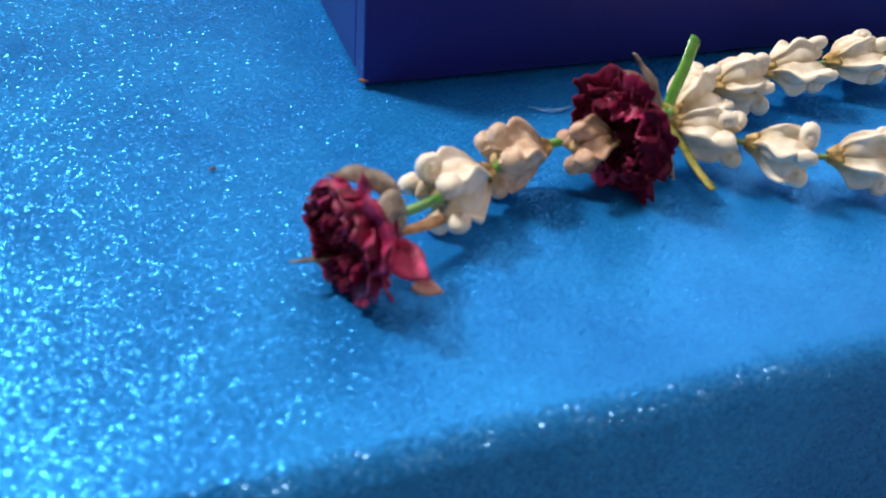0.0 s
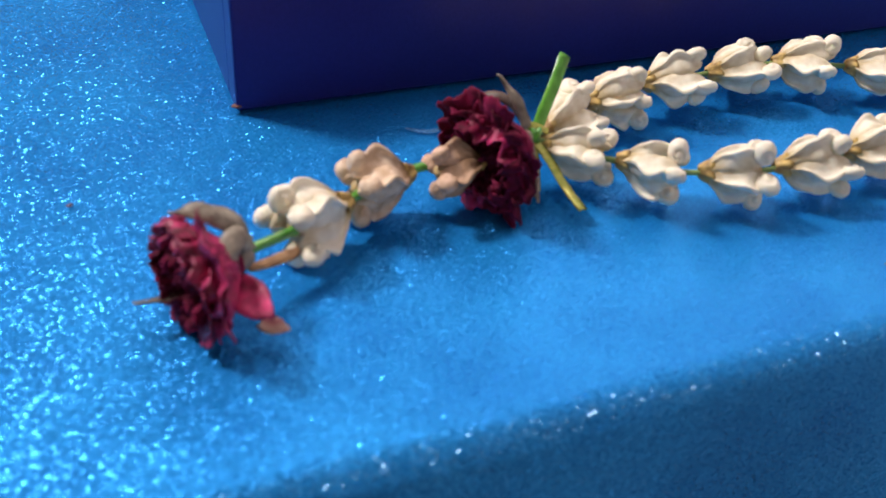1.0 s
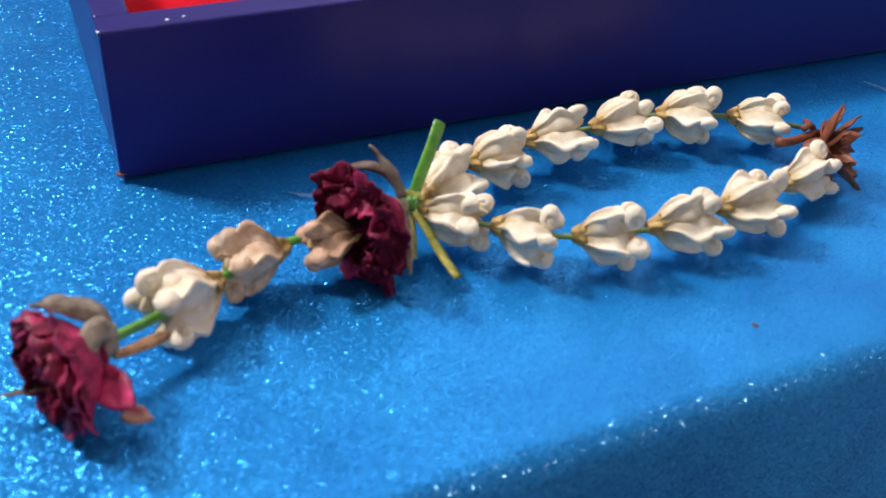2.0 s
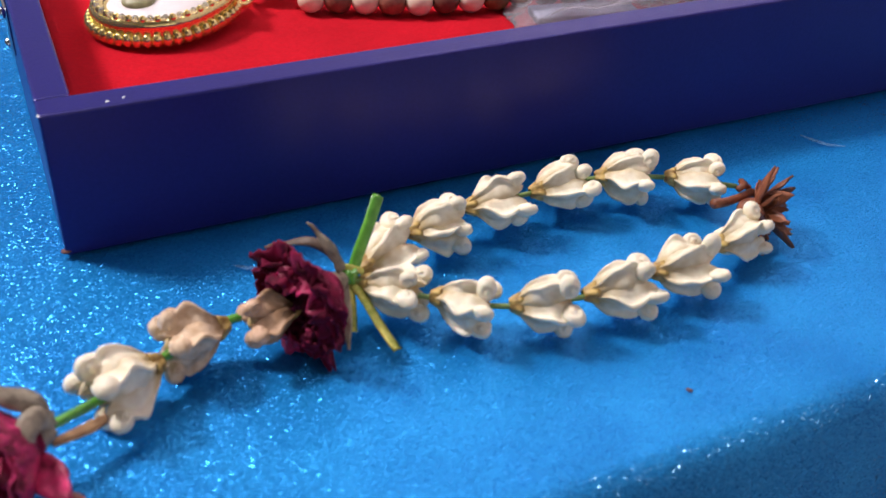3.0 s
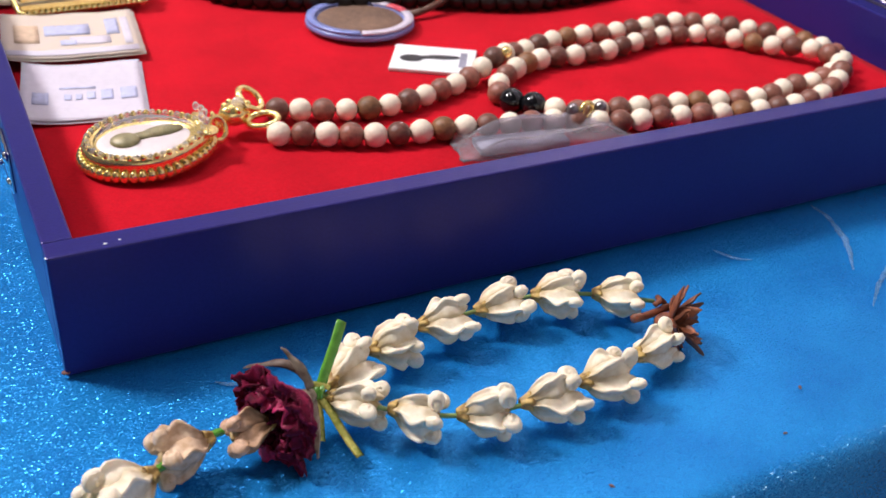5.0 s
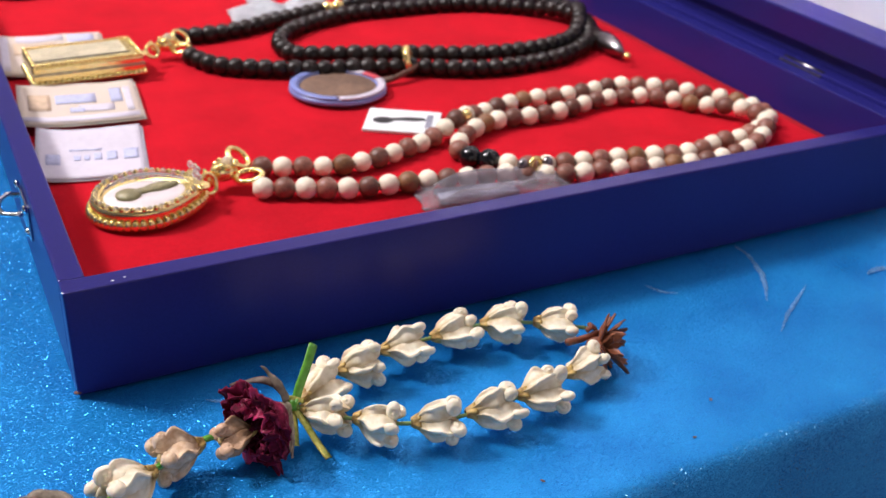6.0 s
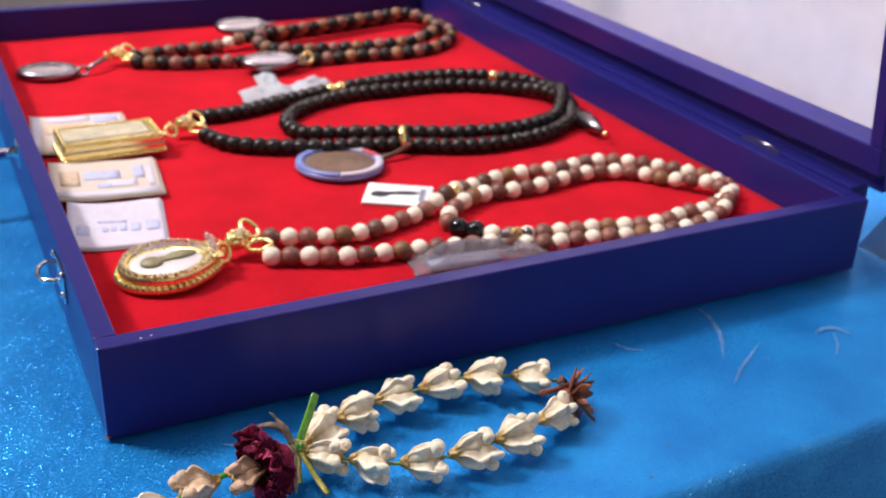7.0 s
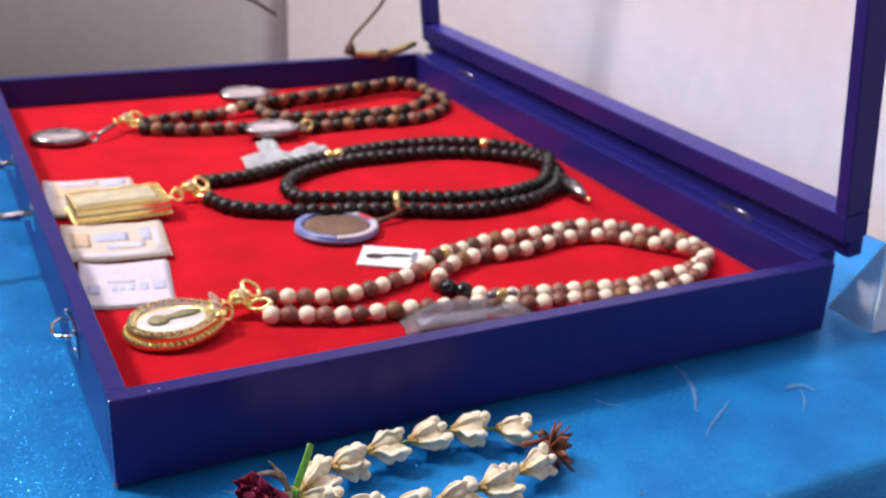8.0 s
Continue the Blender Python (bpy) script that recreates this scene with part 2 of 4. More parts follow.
# Darker than the side wall: its weaker light is put into the colour.
DIM_WALL = material("dim_wall", (0.42, 0.38, 0.385), rough=0.9, vary=0.05, grain=60, bump=0.1, bump_scale=150, large=2)
# For the unseen walls and ceiling, kept dark to hold down bounced light.
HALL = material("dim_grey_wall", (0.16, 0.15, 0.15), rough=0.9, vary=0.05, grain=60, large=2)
FLOOR_MAT = material("grey_floor", (0.42, 0.39, 0.38), rough=0.5, vary=0.12, grain=60, large=3)
RUB = material("chalky_rub_mark", (0.22, 0.46, 0.78), rough=0.6, vary=0.3, grain=300, bump=0.3)
_rub = RUB.node_tree
_n = _rub.nodes.new("ShaderNodeTexNoise")
_n.inputs["Scale"].default_value, _n.inputs["Detail"].default_value = 420, 4
_r = _rub.nodes.new("ShaderNodeMapRange")
_r.inputs["From Min"].default_value, _r.inputs["From Max"].default_value, _r.inputs["To Max"].default_value = 0.40, 0.66, 0.85
_rub.links.new(_n.outputs["Fac"], _r.inputs["Value"])
_rub.links.new(_r.outputs[0], _rub.nodes["Principled BSDF"].inputs["Alpha"])
CRUMB = material("dry_crumb", (0.22, 0.08, 0.06), rough=0.7, vary=0.3)

# ---- mesh helpers ----


def mesh_of(name, verts, faces, mat=None, smooth=True):
    me = bpy.data.meshes.new(name)
    me.from_pydata([tuple(map(float, v)) for v in verts], [], faces)
    if smooth:
        me.polygons.foreach_set("use_smooth", [True] * len(me.polygons))
    if mat:
        me.materials.append(mat)
    me.update()
    return me


def from_bm(name, bm, mat, smooth=False):
    me = bpy.data.meshes.new(name)
    bmesh.ops.recalc_face_normals(bm, faces=bm.faces)
    bm.to_mesh(me)
    bm.free()
    if smooth:
        me.polygons.foreach_set("use_smooth", [True] * len(me.polygons))
    me.materials.append(mat)
    return me


def part(name, data, parent, m=None, label=""):
    ob = new(name, data)
    ob.parent = parent
    if m is not None:
        ob.matrix_basis = m
    return tagged(ob, label)


def thing(name, label, category, group="", kind="", m=None, data=None):
    ob = new(name, data)
    if m is not None:
        ob.matrix_basis = m
    return tagged(ob, label, category, group, kind)


def sheet(rows, cols, f, close_u=False, close_v=False):
    """Vertices and quads of a surface f(i, j)."""
    verts = [f(i, j) for i in range(rows) for j in range(cols)]
    faces = []
    for i in range(rows if close_u else rows - 1):
        for j in range(cols if close_v else cols - 1):
            a, b = i, (i + 1) % rows
            c, d = j, (j + 1) % cols
            faces.append((a * cols + c, b * cols + c, b * cols + d, a * cols + d))
    return verts, faces


def shell(rows, cols, f, thick):
    """A sheet with thickness, closed round its edge."""
    top = np.array([f(i, j) for i in range(rows) for j in range(cols)], float).reshape(rows, cols, 3)
    du, dv = np.gradient(top, axis=0), np.gradient(top, axis=1)
    nrm = np.cross(du, dv)
    nrm /= np.linalg.norm(nrm, axis=2, keepdims=True) + 1e-12
    low = top - nrm * thick
    verts = np.concatenate([top.reshape(-1, 3), low.reshape(-1, 3)])
    n = rows * cols
    faces = []
    for i in range(rows - 1):
        for j in range(cols - 1):
            a, b, c, d = i * cols + j, (i + 1) * cols + j, (i + 1) * cols + j + 1, i * cols + j + 1
            faces += [(a, b, c, d), (n + d, n + c, n + b, n + a)]
    rim = [i * cols for i in range(rows)] + [(rows - 1) * cols + j for j in range(1, cols)]
    rim += [i * cols + cols - 1 for i in range(rows - 2, -1, -1)] + [j for j in range(cols - 2, 0, -1)]
    for a, b in zip(rim, rim[1:] + rim[:1]):
        faces.append((b, a, n + a, n + b))
    return verts, faces


def block(name, size, mat, bevel=0.0008, segments=2):
    bm = bmesh.new()
    bmesh.ops.create_cube(bm, size=1)
    bmesh.ops.scale(bm, vec=size, verts=bm.verts)
    if bevel:
        bmesh.ops.bevel(bm, geom=bm.edges[:], offset=bevel, segments=segments, profile=0.5, affect="EDGES")
    return from_bm(name, bm, mat)


def tube(name, points, radius, mat, sides=10, closed=False):
    """A round bar along points; radius may change from point to point."""
    pts = [Vector(p) for p in points]
    n = len(pts)
    rad = radius if isinstance(radius, (list, tuple)) else [radius] * n
    verts, faces, up = [], [], Vector((0, 0, 1))
    for i, p in enumerate(pts):
        a, b = (pts[i - 1] if i or closed else p), (pts[(i + 1) % n] if i < n - 1 or closed else p)
        d = (b - a).normalized()
        side = d.cross(up)
        side = side.normalized() if side.length > 1e-4 else Vector((1, 0, 0))
        top = side.cross(d)
        for k in range(sides):
            w = 2 * math.pi * k / sides
            verts.append(p + (side * math.cos(w) + top * math.sin(w)) * rad[i])
    for i in range(n if closed else n - 1):
        for k in range(sides):
            a, b = i * sides, ((i + 1) % n) * sides
            faces.append((a + k, a + (k + 1) % sides, b + (k + 1) % sides, b + k))
    if not closed:
        faces += [tuple(range(sides))[::-1], tuple((n - 1) * sides + k for k in range(sides))]
    return mesh_of(name, verts, faces, mat)


def ball(name, r, mat, segs=18, rings=12, squash=(1, 1, 1)):
    bm = bmesh.new()
    bmesh.ops.create_uvsphere(bm, u_segments=segs, v_segments=rings, radius=r)
    bmesh.ops.scale(bm, vec=squash, verts=bm.verts)
    return from_bm(name, bm, mat, True)


def lathe(name, profile, mat, segs=40, sx=1.0, sy=1.0, smooth=True):
    """A turned body from (radius, height) pairs, stretched to an oval by sx and sy."""
    verts, faces = sheet(len(profile), segs, lambda i, j: (
        profile[i][0] * sx * math.cos(2 * math.pi * j / segs), profile[i][0] * sy * math.sin(2 * math.pi * j / segs), profile[i][1]), close_v=True)
    return mesh_of(name, verts, faces, mat, smooth)


def ring(name, r, wire, mat, segs=28, sides=10, sx=1.0, sy=1.0):
    return tube(name, [(r * sx * math.cos(2 * math.pi * k / segs), r * sy * math.sin(2 * math.pi * k / segs), 0) for k in range(segs)], wire, mat, sides, True)


def spline(points, count):
    """A smooth run of count points through the given ones, evenly spaced."""
    p = np.array(points, float)
    p = np.vstack([2 * p[0] - p[1], p, 2 * p[-1] - p[-2]])
    fine = []
    for i in range(1, len(p) - 2):
        for s in np.linspace(0, 1, 24, endpoint=False):
            a, b, c, d = p[i - 1:i + 3]
            fine.append(0.5 * (2 * b + (c - a) * s + (2 * a - 5 * b + 4 * c - d) * s ** 2 + (3 * b - a - 3 * c + d) * s ** 3))
    fine = np.array(fine + [p[-2]])
    run = np.concatenate([[0], np.cumsum(np.linalg.norm(np.diff(fine, axis=0), axis=1))])
    want = np.linspace(0, run[-1], count) if count else None
    return fine, run, (np.stack([np.interp(want, run, fine[:, k]) for k in range(3)], 1) if count else None)


def along(axis, spin=0.0, at=(0, 0, 0)):
    """The pose whose local z points along axis."""
    q = Vector(axis).to_track_quat("Z", "Y")
    return Matrix.Translation(at) @ q.to_matrix().to_4x4() @ Matrix.Rotation(spin, 4, "Z")

# ---- the room and the table ----
ROOM = (-2.2, 0.545, -2.2, 2.6, -0.76, 2.0)


def slab(name, lo, hi, mat, label, category):
    size = [b - a for a, b in zip(lo, hi)]
    mid = [(a + b) / 2 for a, b in zip(lo, hi)]
    return thing(name, label, category, kind="structure", m=Matrix.Translation(mid), data=block(name, size, mat, 0))


x0, x1, y0, y1, z0, z1 = ROOM
slab("floor", (x0, y0, z0 - 0.1), (x1, y1, z0), FLOOR_MAT, "plain grey floor of the room", "floor")
slab("ceiling", (x0, y0, z1), (x1, y1, z1 + 0.1), HALL, "unseen plain grey ceiling, kept dark to cut bounced light", "ceiling")
slab("wall_north", (x0 - 0.1, y1, z0), (x1 - 1.20, y1 + 0.1, z1), DIM_WALL, "plain off-white wall behind the table, its dimness put into the colour", "wall")


def cove(i, j):
    """The rounded corner between back and side wall, added so shading turns smoothly."""
    a = radians(90 * (1 - i / 24))
    return (x1 - 1.20 + 1.20 * math.cos(a), y1 - 1.20 + 1.20 * math.sin(a), z0 + (z1 - z0) * j / 4)


v, f = shell(25, 5, cove, -0.06)
thing("wall_corner", "added rounded corner of the off-white wall, its dimness put into the colour", "wall", kind="structure", data=mesh_of("wall_corner", v, f, DIM_WALL))
slab("wall_south", (x0 - 0.1, y0 - 0.1, z0), (x1 + 0.1, y0, z1), HALL, "unseen plain grey wall, kept dark to cut bounced light", "wall")
slab("wall_west", (x0 - 0.1, y0, z0), (x0, y1, z1), HALL, "unseen plain grey wall, kept dark to cut bounced light", "wall")
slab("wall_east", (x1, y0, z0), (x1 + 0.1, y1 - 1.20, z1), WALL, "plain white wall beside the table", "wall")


def table_cloth():
    """The cloth over the table: flat on top, turned over a soft front edge, hanging in shallow folds."""
    edge, back, left, right, r, drop = -0.1198, 0.585, -0.75, 0.525, 0.0060, 0.55
    line = [(back, -0.30), (back, -0.02), (back - 0.004, -0.001)]
    line += [(y, 0.0) for y in np.linspace(back - 0.02, edge + r + 0.012, 46)]
    line += [(edge + r - r * math.sin(a), -r + r * math.cos(a)) for a in np.linspace(0, math.pi / 2, 9)]
    line += [(edge, -z) for z in np.linspace(r + 0.006, drop, 40)]
    cols = 260

    def at(i, j):
        y, z = line[i]
        x = left + (right - left) * j / (cols - 1)
        p = CLOTH @ Vector((x, y, 0))
        if z < -0.004 and y < 0:
            deep = min(1.0, (-z - 0.004) / 0.10)
            fold = 0.006 * math.sin(x * 41 + 2.0 * math.sin(x * 9)) + 0.004 * noise.noise((x * 22, z * 5, 3))
            p.y -= deep * (0.004 + fold) + (-z) * 0.03
        elif z > -0.004 and y < 0.45:
            z += 0.00035 * noise.noise((x * 16, y * 16, 1)) - 0.0002
        near = max(0.0, 1 - abs(y - edge - r) / 0.012)
        return (p.x, p.y + near * 0.0012 * noise.noise((x * 18, 0, 7)), z + near * 0.0006)

    verts, faces = sheet(len(line), cols, at)
    me = mesh_of("table_cloth", verts, faces, SATIN)
    return thing("table_cloth", "bright blue glittering satin cloth over the display table", "tablecloth", data=me)


table_cloth()
table = thing("display_table", "plain table under the blue satin cloth", "table", m=CLOTH @ Matrix.Translation((-0.11, 0.235, -0.010)))
part("tabletop", block("tabletop", (1.24, 0.67, 0.012), WHITE, 0.003), table, Matrix.Translation((0, 0, -0.004)))
for sx in (-1, 1):
    for sy in (-1, 1):
        part("leg", block("leg", (0.04, 0.04, 0.74), WHITE, 0.003), table, Matrix.Translation((sx * 0.55, sy * 0.28, -0.38)))


def rub(points, width):
    """A pale rubbed line lying on the cloth."""
    _, _, run = spline([(*p, 0.0006) for p in points], 26)
    n = len(run)

    def at(i, j):
        d = run[min(i + 1, n - 1)] - run[max(i - 1, 0)]
        side = np.array((-d[1], d[0], 0)) / (np.linalg.norm(d) + 1e-9)
        w = width * (0.25 + 0.75 * math.sin(math.pi * i / (n - 1))) * (0.7 + 0.5 * noise.noise((i * 0.7, j, width * 900)))
        return run[i] + side * w * (j - 1) + np.array((0, 0, 0.00012 * (1 - abs(j - 1))))
    v, f = shell(n, 3, at, 0.0003)
    thing("rub_mark", "faint pale rub mark on the blue cloth", "mark", "rub marks on the cloth", data=mesh_of("rub_mark", v, f, RUB))


rub([(0.277, -0.002), (0.2765, -0.013), (0.2695, -0.029), (0.259, -0.043)], 0.0016)
rub([(0.2825, -0.040), (0.269, -0.0485), (0.260, -0.054), (0.249, -0.0625)], 0.0012)
rub([(0.220, -0.014), (0.224, -0.021), (0.229, -0.0245)], 0.0009)
rub([(0.314, -0.043), (0.320, -0.0415), (0.326, -0.043), (0.329, -0.050)], 0.0022)
rub([(0.322, -0.046), (0.316, -0.055), (0.308, -0.062)], 0.0009)
rub([(0.038, -0.018), (0.043, -0.021), (0.049, -0.020)], 0.0010)
for cx, cy, r in ((-0.042, -0.030, 0.0006), (0.196, -0.086, 0.0006), (0.121, -0.098, 0.0006), (0.178, -0.100, 0.0005)):
    me = ball("cloth_crumb", r, CRUMB, 7, 5, (1.5, 0.8, 0.5))
    thing("cloth_crumb", "tiny brown dry crumb lying on the blue cloth", "crumb", "crumbs on the cloth", m=pose(cx, cy, 0.0006, 0, 0, cx * 4000), data=me)

# ---- the display case ----


def display_case():
    case = thing("display_case", "open blue lacquered display case lined with red felt", "display case", m=pose(0, 0, 0.0006))
    part("front_wall", block("front_wall", (W, T, H), CASE, 0.0007), case, pose(W / 2, T / 2, H / 2))
    part("back_wall", block("back_wall", (W, T, H), CASE, 0.0007), case, pose(W / 2, D - T / 2, H / 2))
    for x in (T / 2, W - T / 2):
        part("side_wall", block("side_wall", (T, D - 2 * T - 0.0004, H - 0.0002), CASE, 0.0007), case, pose(x, D / 2, H / 2 - 0.0001))
    part("base_panel", block("base_panel", (W - 2 * T, D - 2 * T, 0.004), CASE, 0), case, pose(W / 2, D / 2, 0.0023))

    def felt(i, j):
        x, y = T + (W - 2 * T) * i / 60, T + (D - 2 * T) * j / 80
        return (x, y, FELT - 0.0006 + 0.0003 * noise.noise((x * 30, y * 30, 2)))
    v, f = shell(61, 81, felt, 0.012)
    part("lining", mesh_of("lining", v, f, RED), case, label="bright red felt lining")
    for y0 in (0.082, 0.436):
        hinge = part("hinge", block("hinge", (0.004, 0.030, 0.0012), SILVER, 0.0003), case, pose(W + 0.0012, y0, H + 0.0004), "narrow steel hinge")
        part("pin", tube("pin", [(0, -0.014, 0), (0, 0.014, 0)], 0.0014, SILVER, 10), hinge, pose(0.0012, 0, 0.0008))
    # Added block where only a shaded gap lies between wall and lid.
    part("gap_filler", block("gap_filler", (0.0120, D - 0.024, 0.016), CASE, 0.0006), case, pose(W + 0.0062, D / 2, H - 0.0062), "added filler standing in for the shaded gap under the lid")
    # lid, swung up on the right wall and leaning a little over the case
    lid = part("lid", block("bottom_rail", (0.017, D, 0.015), CASE, 0.0008), case, pose(W + 0.0030, 0, H + 0.0112) @ pose(0, 0, 0, 0, -LID_LEAN, 0) @ pose(0.0085, D / 2, 0.0075), "raised lid frame holding a glass pane")
    part("rebate", block("rebate", (0.0100, D - 0.001, 0.0104), CASE, 0.0006), lid, pose(0.0014, 0, -0.0128), "narrow set-back foot of the lid frame")
    part("top_rail", block("top_rail", (0.017, D, 0.015), CASE, 0.0008), lid, pose(0, 0, W - 0.028))
    for y in (-D / 2 + T / 2, D / 2 - T / 2):
        part("post", block("post", (0.0168, T, W - 0.0434), CASE, 0.0007), lid, pose(0, y, W / 2 - 0.014))
    pane = part("pane", block("pane", (0.002, D - 2 * T + 0.004, W - 0.040), GLASS, 0), lid, pose(-0.0050, 0, W / 2 - 0.014), "clear glass pane")
    pane.visible_shadow = False
    # latch on the left wall
    latch = part("latch", block("plate", (0.0012, 0.020, 0.015), CHROME, 0.0004), case, pose(-0.0006, 0.088, 0.026), "small chrome latch")
    part("loop", tube("loop", [(-0.001, 0.010, 0.007), (-0.006, 0.0105, 0.008), (-0.010, 0.006, 0.0078), (-0.0112, 0, 0.007), (-0.010, -0.006, 0.0066), (-0.005, -0.0095, 0.007), (-0.001, -0.0095, 0.007)], 0.0013, CHROME, 10), latch, pose(0, 0, -0.002) @ Matrix.Scale(0.85, 4))
    for y, z in ((0.010, 0.008), (-0.010, 0.0065), (-0.008, -0.004)):
        part("screw", ball("screw", 0.0018, CHROME, 12, 8, (0.6, 1, 1)), latch, pose(-0.001, y, z))
    handle = part("handle", tube("handle_bar", [(0, -0.0475, 0.0015), (-0.02, -0.0475, 0.0015), (-0.048, -0.0475, 0.0010), (-0.0530, -0.0440, 0.0006), (-0.0545, -0.038, 0), (-0.0545, 0.038, 0), (-0.0530, 0.0440, 0.0006), (-0.048, 0.0475, 0.0010), (-0.02, 0.0475, 0.0015), (0, 0.0475, 0.0015)], 0.0027, CHROME, 12), case, pose(0.0, 0.2815, 0.0310), "chrome carrying handle")
    for y in (-0.0475, 0.0475):
        part("bracket", block("bracket", (0.0016, 0.012, 0.014), CHROME, 0.0005), handle, pose(-0.0002, y, 0))
    for x, y, z, r in ((0.0006, 0.0010, H - 0.0004, 0.0008), (0.016, 0.0022, H, 0.0005), (0.020, 0.0030, H, 0.0004), (0.0004, 0.0006, 0.0012, 0.0013)):
        part("chip", ball("chip", r, WHITE if z > 0.02 else CRUMB, 7, 5, (1.2, 0.9, 0.35)), case, pose(x, y, z), "chipped paint")
    return case


LID_LEAN = 7.5
display_case()

# ---- white stand beside the case ----
stand = thing("sign_stand", "white plastic sign stand with a frosted side brace", "sign stand", m=pose(0.405, -0.013, 0.0008))
part("panel", block("panel", (0.085, 0.0026, 0.062), WHITE, 0.0008), stand, pose(0.0425, 0.0, 0.031), "white front panel")


def brace(i, j):
    s = i / 11
    return (0.0008, 0.0022 + 0.030 * s, 0.0004 + (0.052 * (1 - s) + 0.0006) * j / 7)


v, f = shell(12, 8, brace, 0.0014)
part("brace", mesh_of("brace", v, f, FROSTED, False), stand, label="frosted triangular side brace")
arm = part("arm", block("arm", (0.034, 0.0020, 0.30), WHITE, 0.0008), stand, pose(0.0060, 0.0050, 0.165, 0, -9, 0), "narrow white upright")
part("knob", ball("knob", 0.0062, WHITE, 20, 14, (0.75, 0.45, 1)), arm, pose(-0.0195, -0.0012, -0.094))
part("clip", ball("clip", 0.0022, SILVER, 12, 8), arm, pose(-0.0200, -0.0036, -0.092))

# ---- the garland ----
R = 0.0081


def lobe_mesh(seed, mat):
    """One fleshy fin of a crown flower: a pouch that thins to a wavy rolled lip and ends in a curled knob."""
    rnd = random.Random(seed)
    us = [0, .10, .25, .42, .56, .68, .80, .90, 1]
    outer = [.20, .40, .72, .98, 1.06, 1.00, .84, .70, .48]
    inner = [.00, .00, .00, .00, .00, .04, .14, .26, .42]
    half = [.09, .15, .24, .33, .36, .34, .27, .20, .05]
    outer = [o * rnd.uniform(.94, 1.06) for o in outer]
    half = [h * rnd.uniform(.9, 1.12) for h in half]
    nu, nv = 34, 26
    length, roll, phase = 1.98 * rnd.uniform(.95, 1.05), rnd.choice((-1, 1)), rnd.uniform(0, 6.3)

    def at(i, j):
        u, a = i / (nu - 1), 2 * math.pi * j / nv
        sm = [np.interp(min(1, max(0, u + d)), us, k) for k in (outer, inner, half) for d in (-.04, 0, .04)]
        o, q, h = sum(sm[0:3]) / 3, sum(sm[3:6]) / 3, sum(sm[6:9]) / 3
        if u in (0.0, 1.0):
            h *= 0.05
        ca, sa = math.cos(a), math.sin(a)
        p = (ca + 1) / 2
        rise = max(0.0, math.sin(math.pi * min(1, u / 0.92)))
        belly = 1.25 * math.exp(-((p - 0.36) / 0.34) ** 2)
        groove = 1 - 0.55 * rise * math.exp(-((p - 0.80) / 0.07) ** 2)
        lat = h * math.copysign(abs(sa) ** 0.55, sa) * belly * groove
        lat += 0.085 * rise * math.copysign(abs(sa) ** 0.4, sa) * math.exp(-((p - 0.94) / 0.09) ** 2)
        lat += p * p * rise * (0.13 * math.sin(6.5 * u + phase) + 0.07 * math.sin(13 * u + 2 * phase))
        w = 0.035 * noise.noise((u * 3.2 + seed, ca * 1.6, sa * 1.6)) + 0.016 * noise.noise((u * 9 + seed, ca * 4, sa * 4))
        rad = q + (o - q) * p + w + 0.05 * p * rise * math.sin(9 * u + phase)
        return (rad * R, (lat + w) * R, (u * length * 0.93 + 0.06 * p) * R)
    v, f = sheet(nu, nv, at, close_v=True)
    # the knob: the end of the fin rolled up, with a spiral groove on its two sides
    nt, nk = 17, 26
    kr, tilt = rnd.uniform(0.30, 0.37), rnd.uniform(-0.35, 0.35)
    cr, cz, lean = rnd.uniform(0.66, 0.80), length * rnd.uniform(0.80, 0.86), 0.10 * roll

    def knob(i, j):
        th, ph = math.pi * i / (nt - 1), 2 * math.pi * j / nk
        st, ct = math.sin(th), math.cos(th)
        turn = (st * 1.25 - roll * ph / (2 * math.pi)) % 1.0
        dip = 0.34 * math.exp(-((turn - 0.5) / 0.13) ** 2) * (1 - st ** 6)
        y = 0.27 * ct * (1 - dip)
        r = kr * st * (1 + 0.10 * math.sin(ph * 2 + seed) + 0.08 * noise.noise((ph, th * 2, seed)))
        x, z = r * math.cos(ph), r * math.sin(ph)
        return ((cr + x) * R, (lean + y + tilt * x) * R, (cz + z) * R)
    v2, f2 = sheet(nt, nk, knob, close_v=True)
    f += [tuple(k + len(v) for k in face) for face in f2]
    return mesh_of("petal", v + v2, f, mat)


LOBES = [lobe_mesh(k, CREAM) for k in range(9)]
LOBES_FADED = [lobe_mesh(20 + k, FADED) for k in range(4)]
LOBES_WITHERED = [lobe_mesh(40 + k, WITHERED) for k in range(4)]
CORE = lathe("flower_core", [(0.0001, 0), (0.22 * R, 0.1 * R), (0.34 * R, 0.7 * R), (0.36 * R, 1.3 * R), (0.2 * R, 1.75 * R), (0.0001, 1.85 * R)], CREAM, 20)


def calyx_mesh():
    v, f = sheet(7, 30, lambda i, j: (
        R * ((0.16, 0.26, 0.33, 0.40, 0.44, 0.36, 0.24)[i] + 0.07 * math.cos(5 * 2 * math.pi * j / 30) * (i / 3.0)) * math.cos(2 * math.pi * j / 30),
        R * ((0.16, 0.26, 0.33, 0.40, 0.44, 0.36, 0.24)[i] + 0.07 * math.cos(5 * 2 * math.pi * j / 30) * (i / 3.0)) * math.sin(2 * math.pi * j / 30),
        R * (-0.16, -0.14, 0.0, 0.14, 0.28, 0.22, 0.05)[i]), close_v=True)
    return mesh_of("calyx", v, f, CALYX)


CALYX_MESH = calyx_mesh()
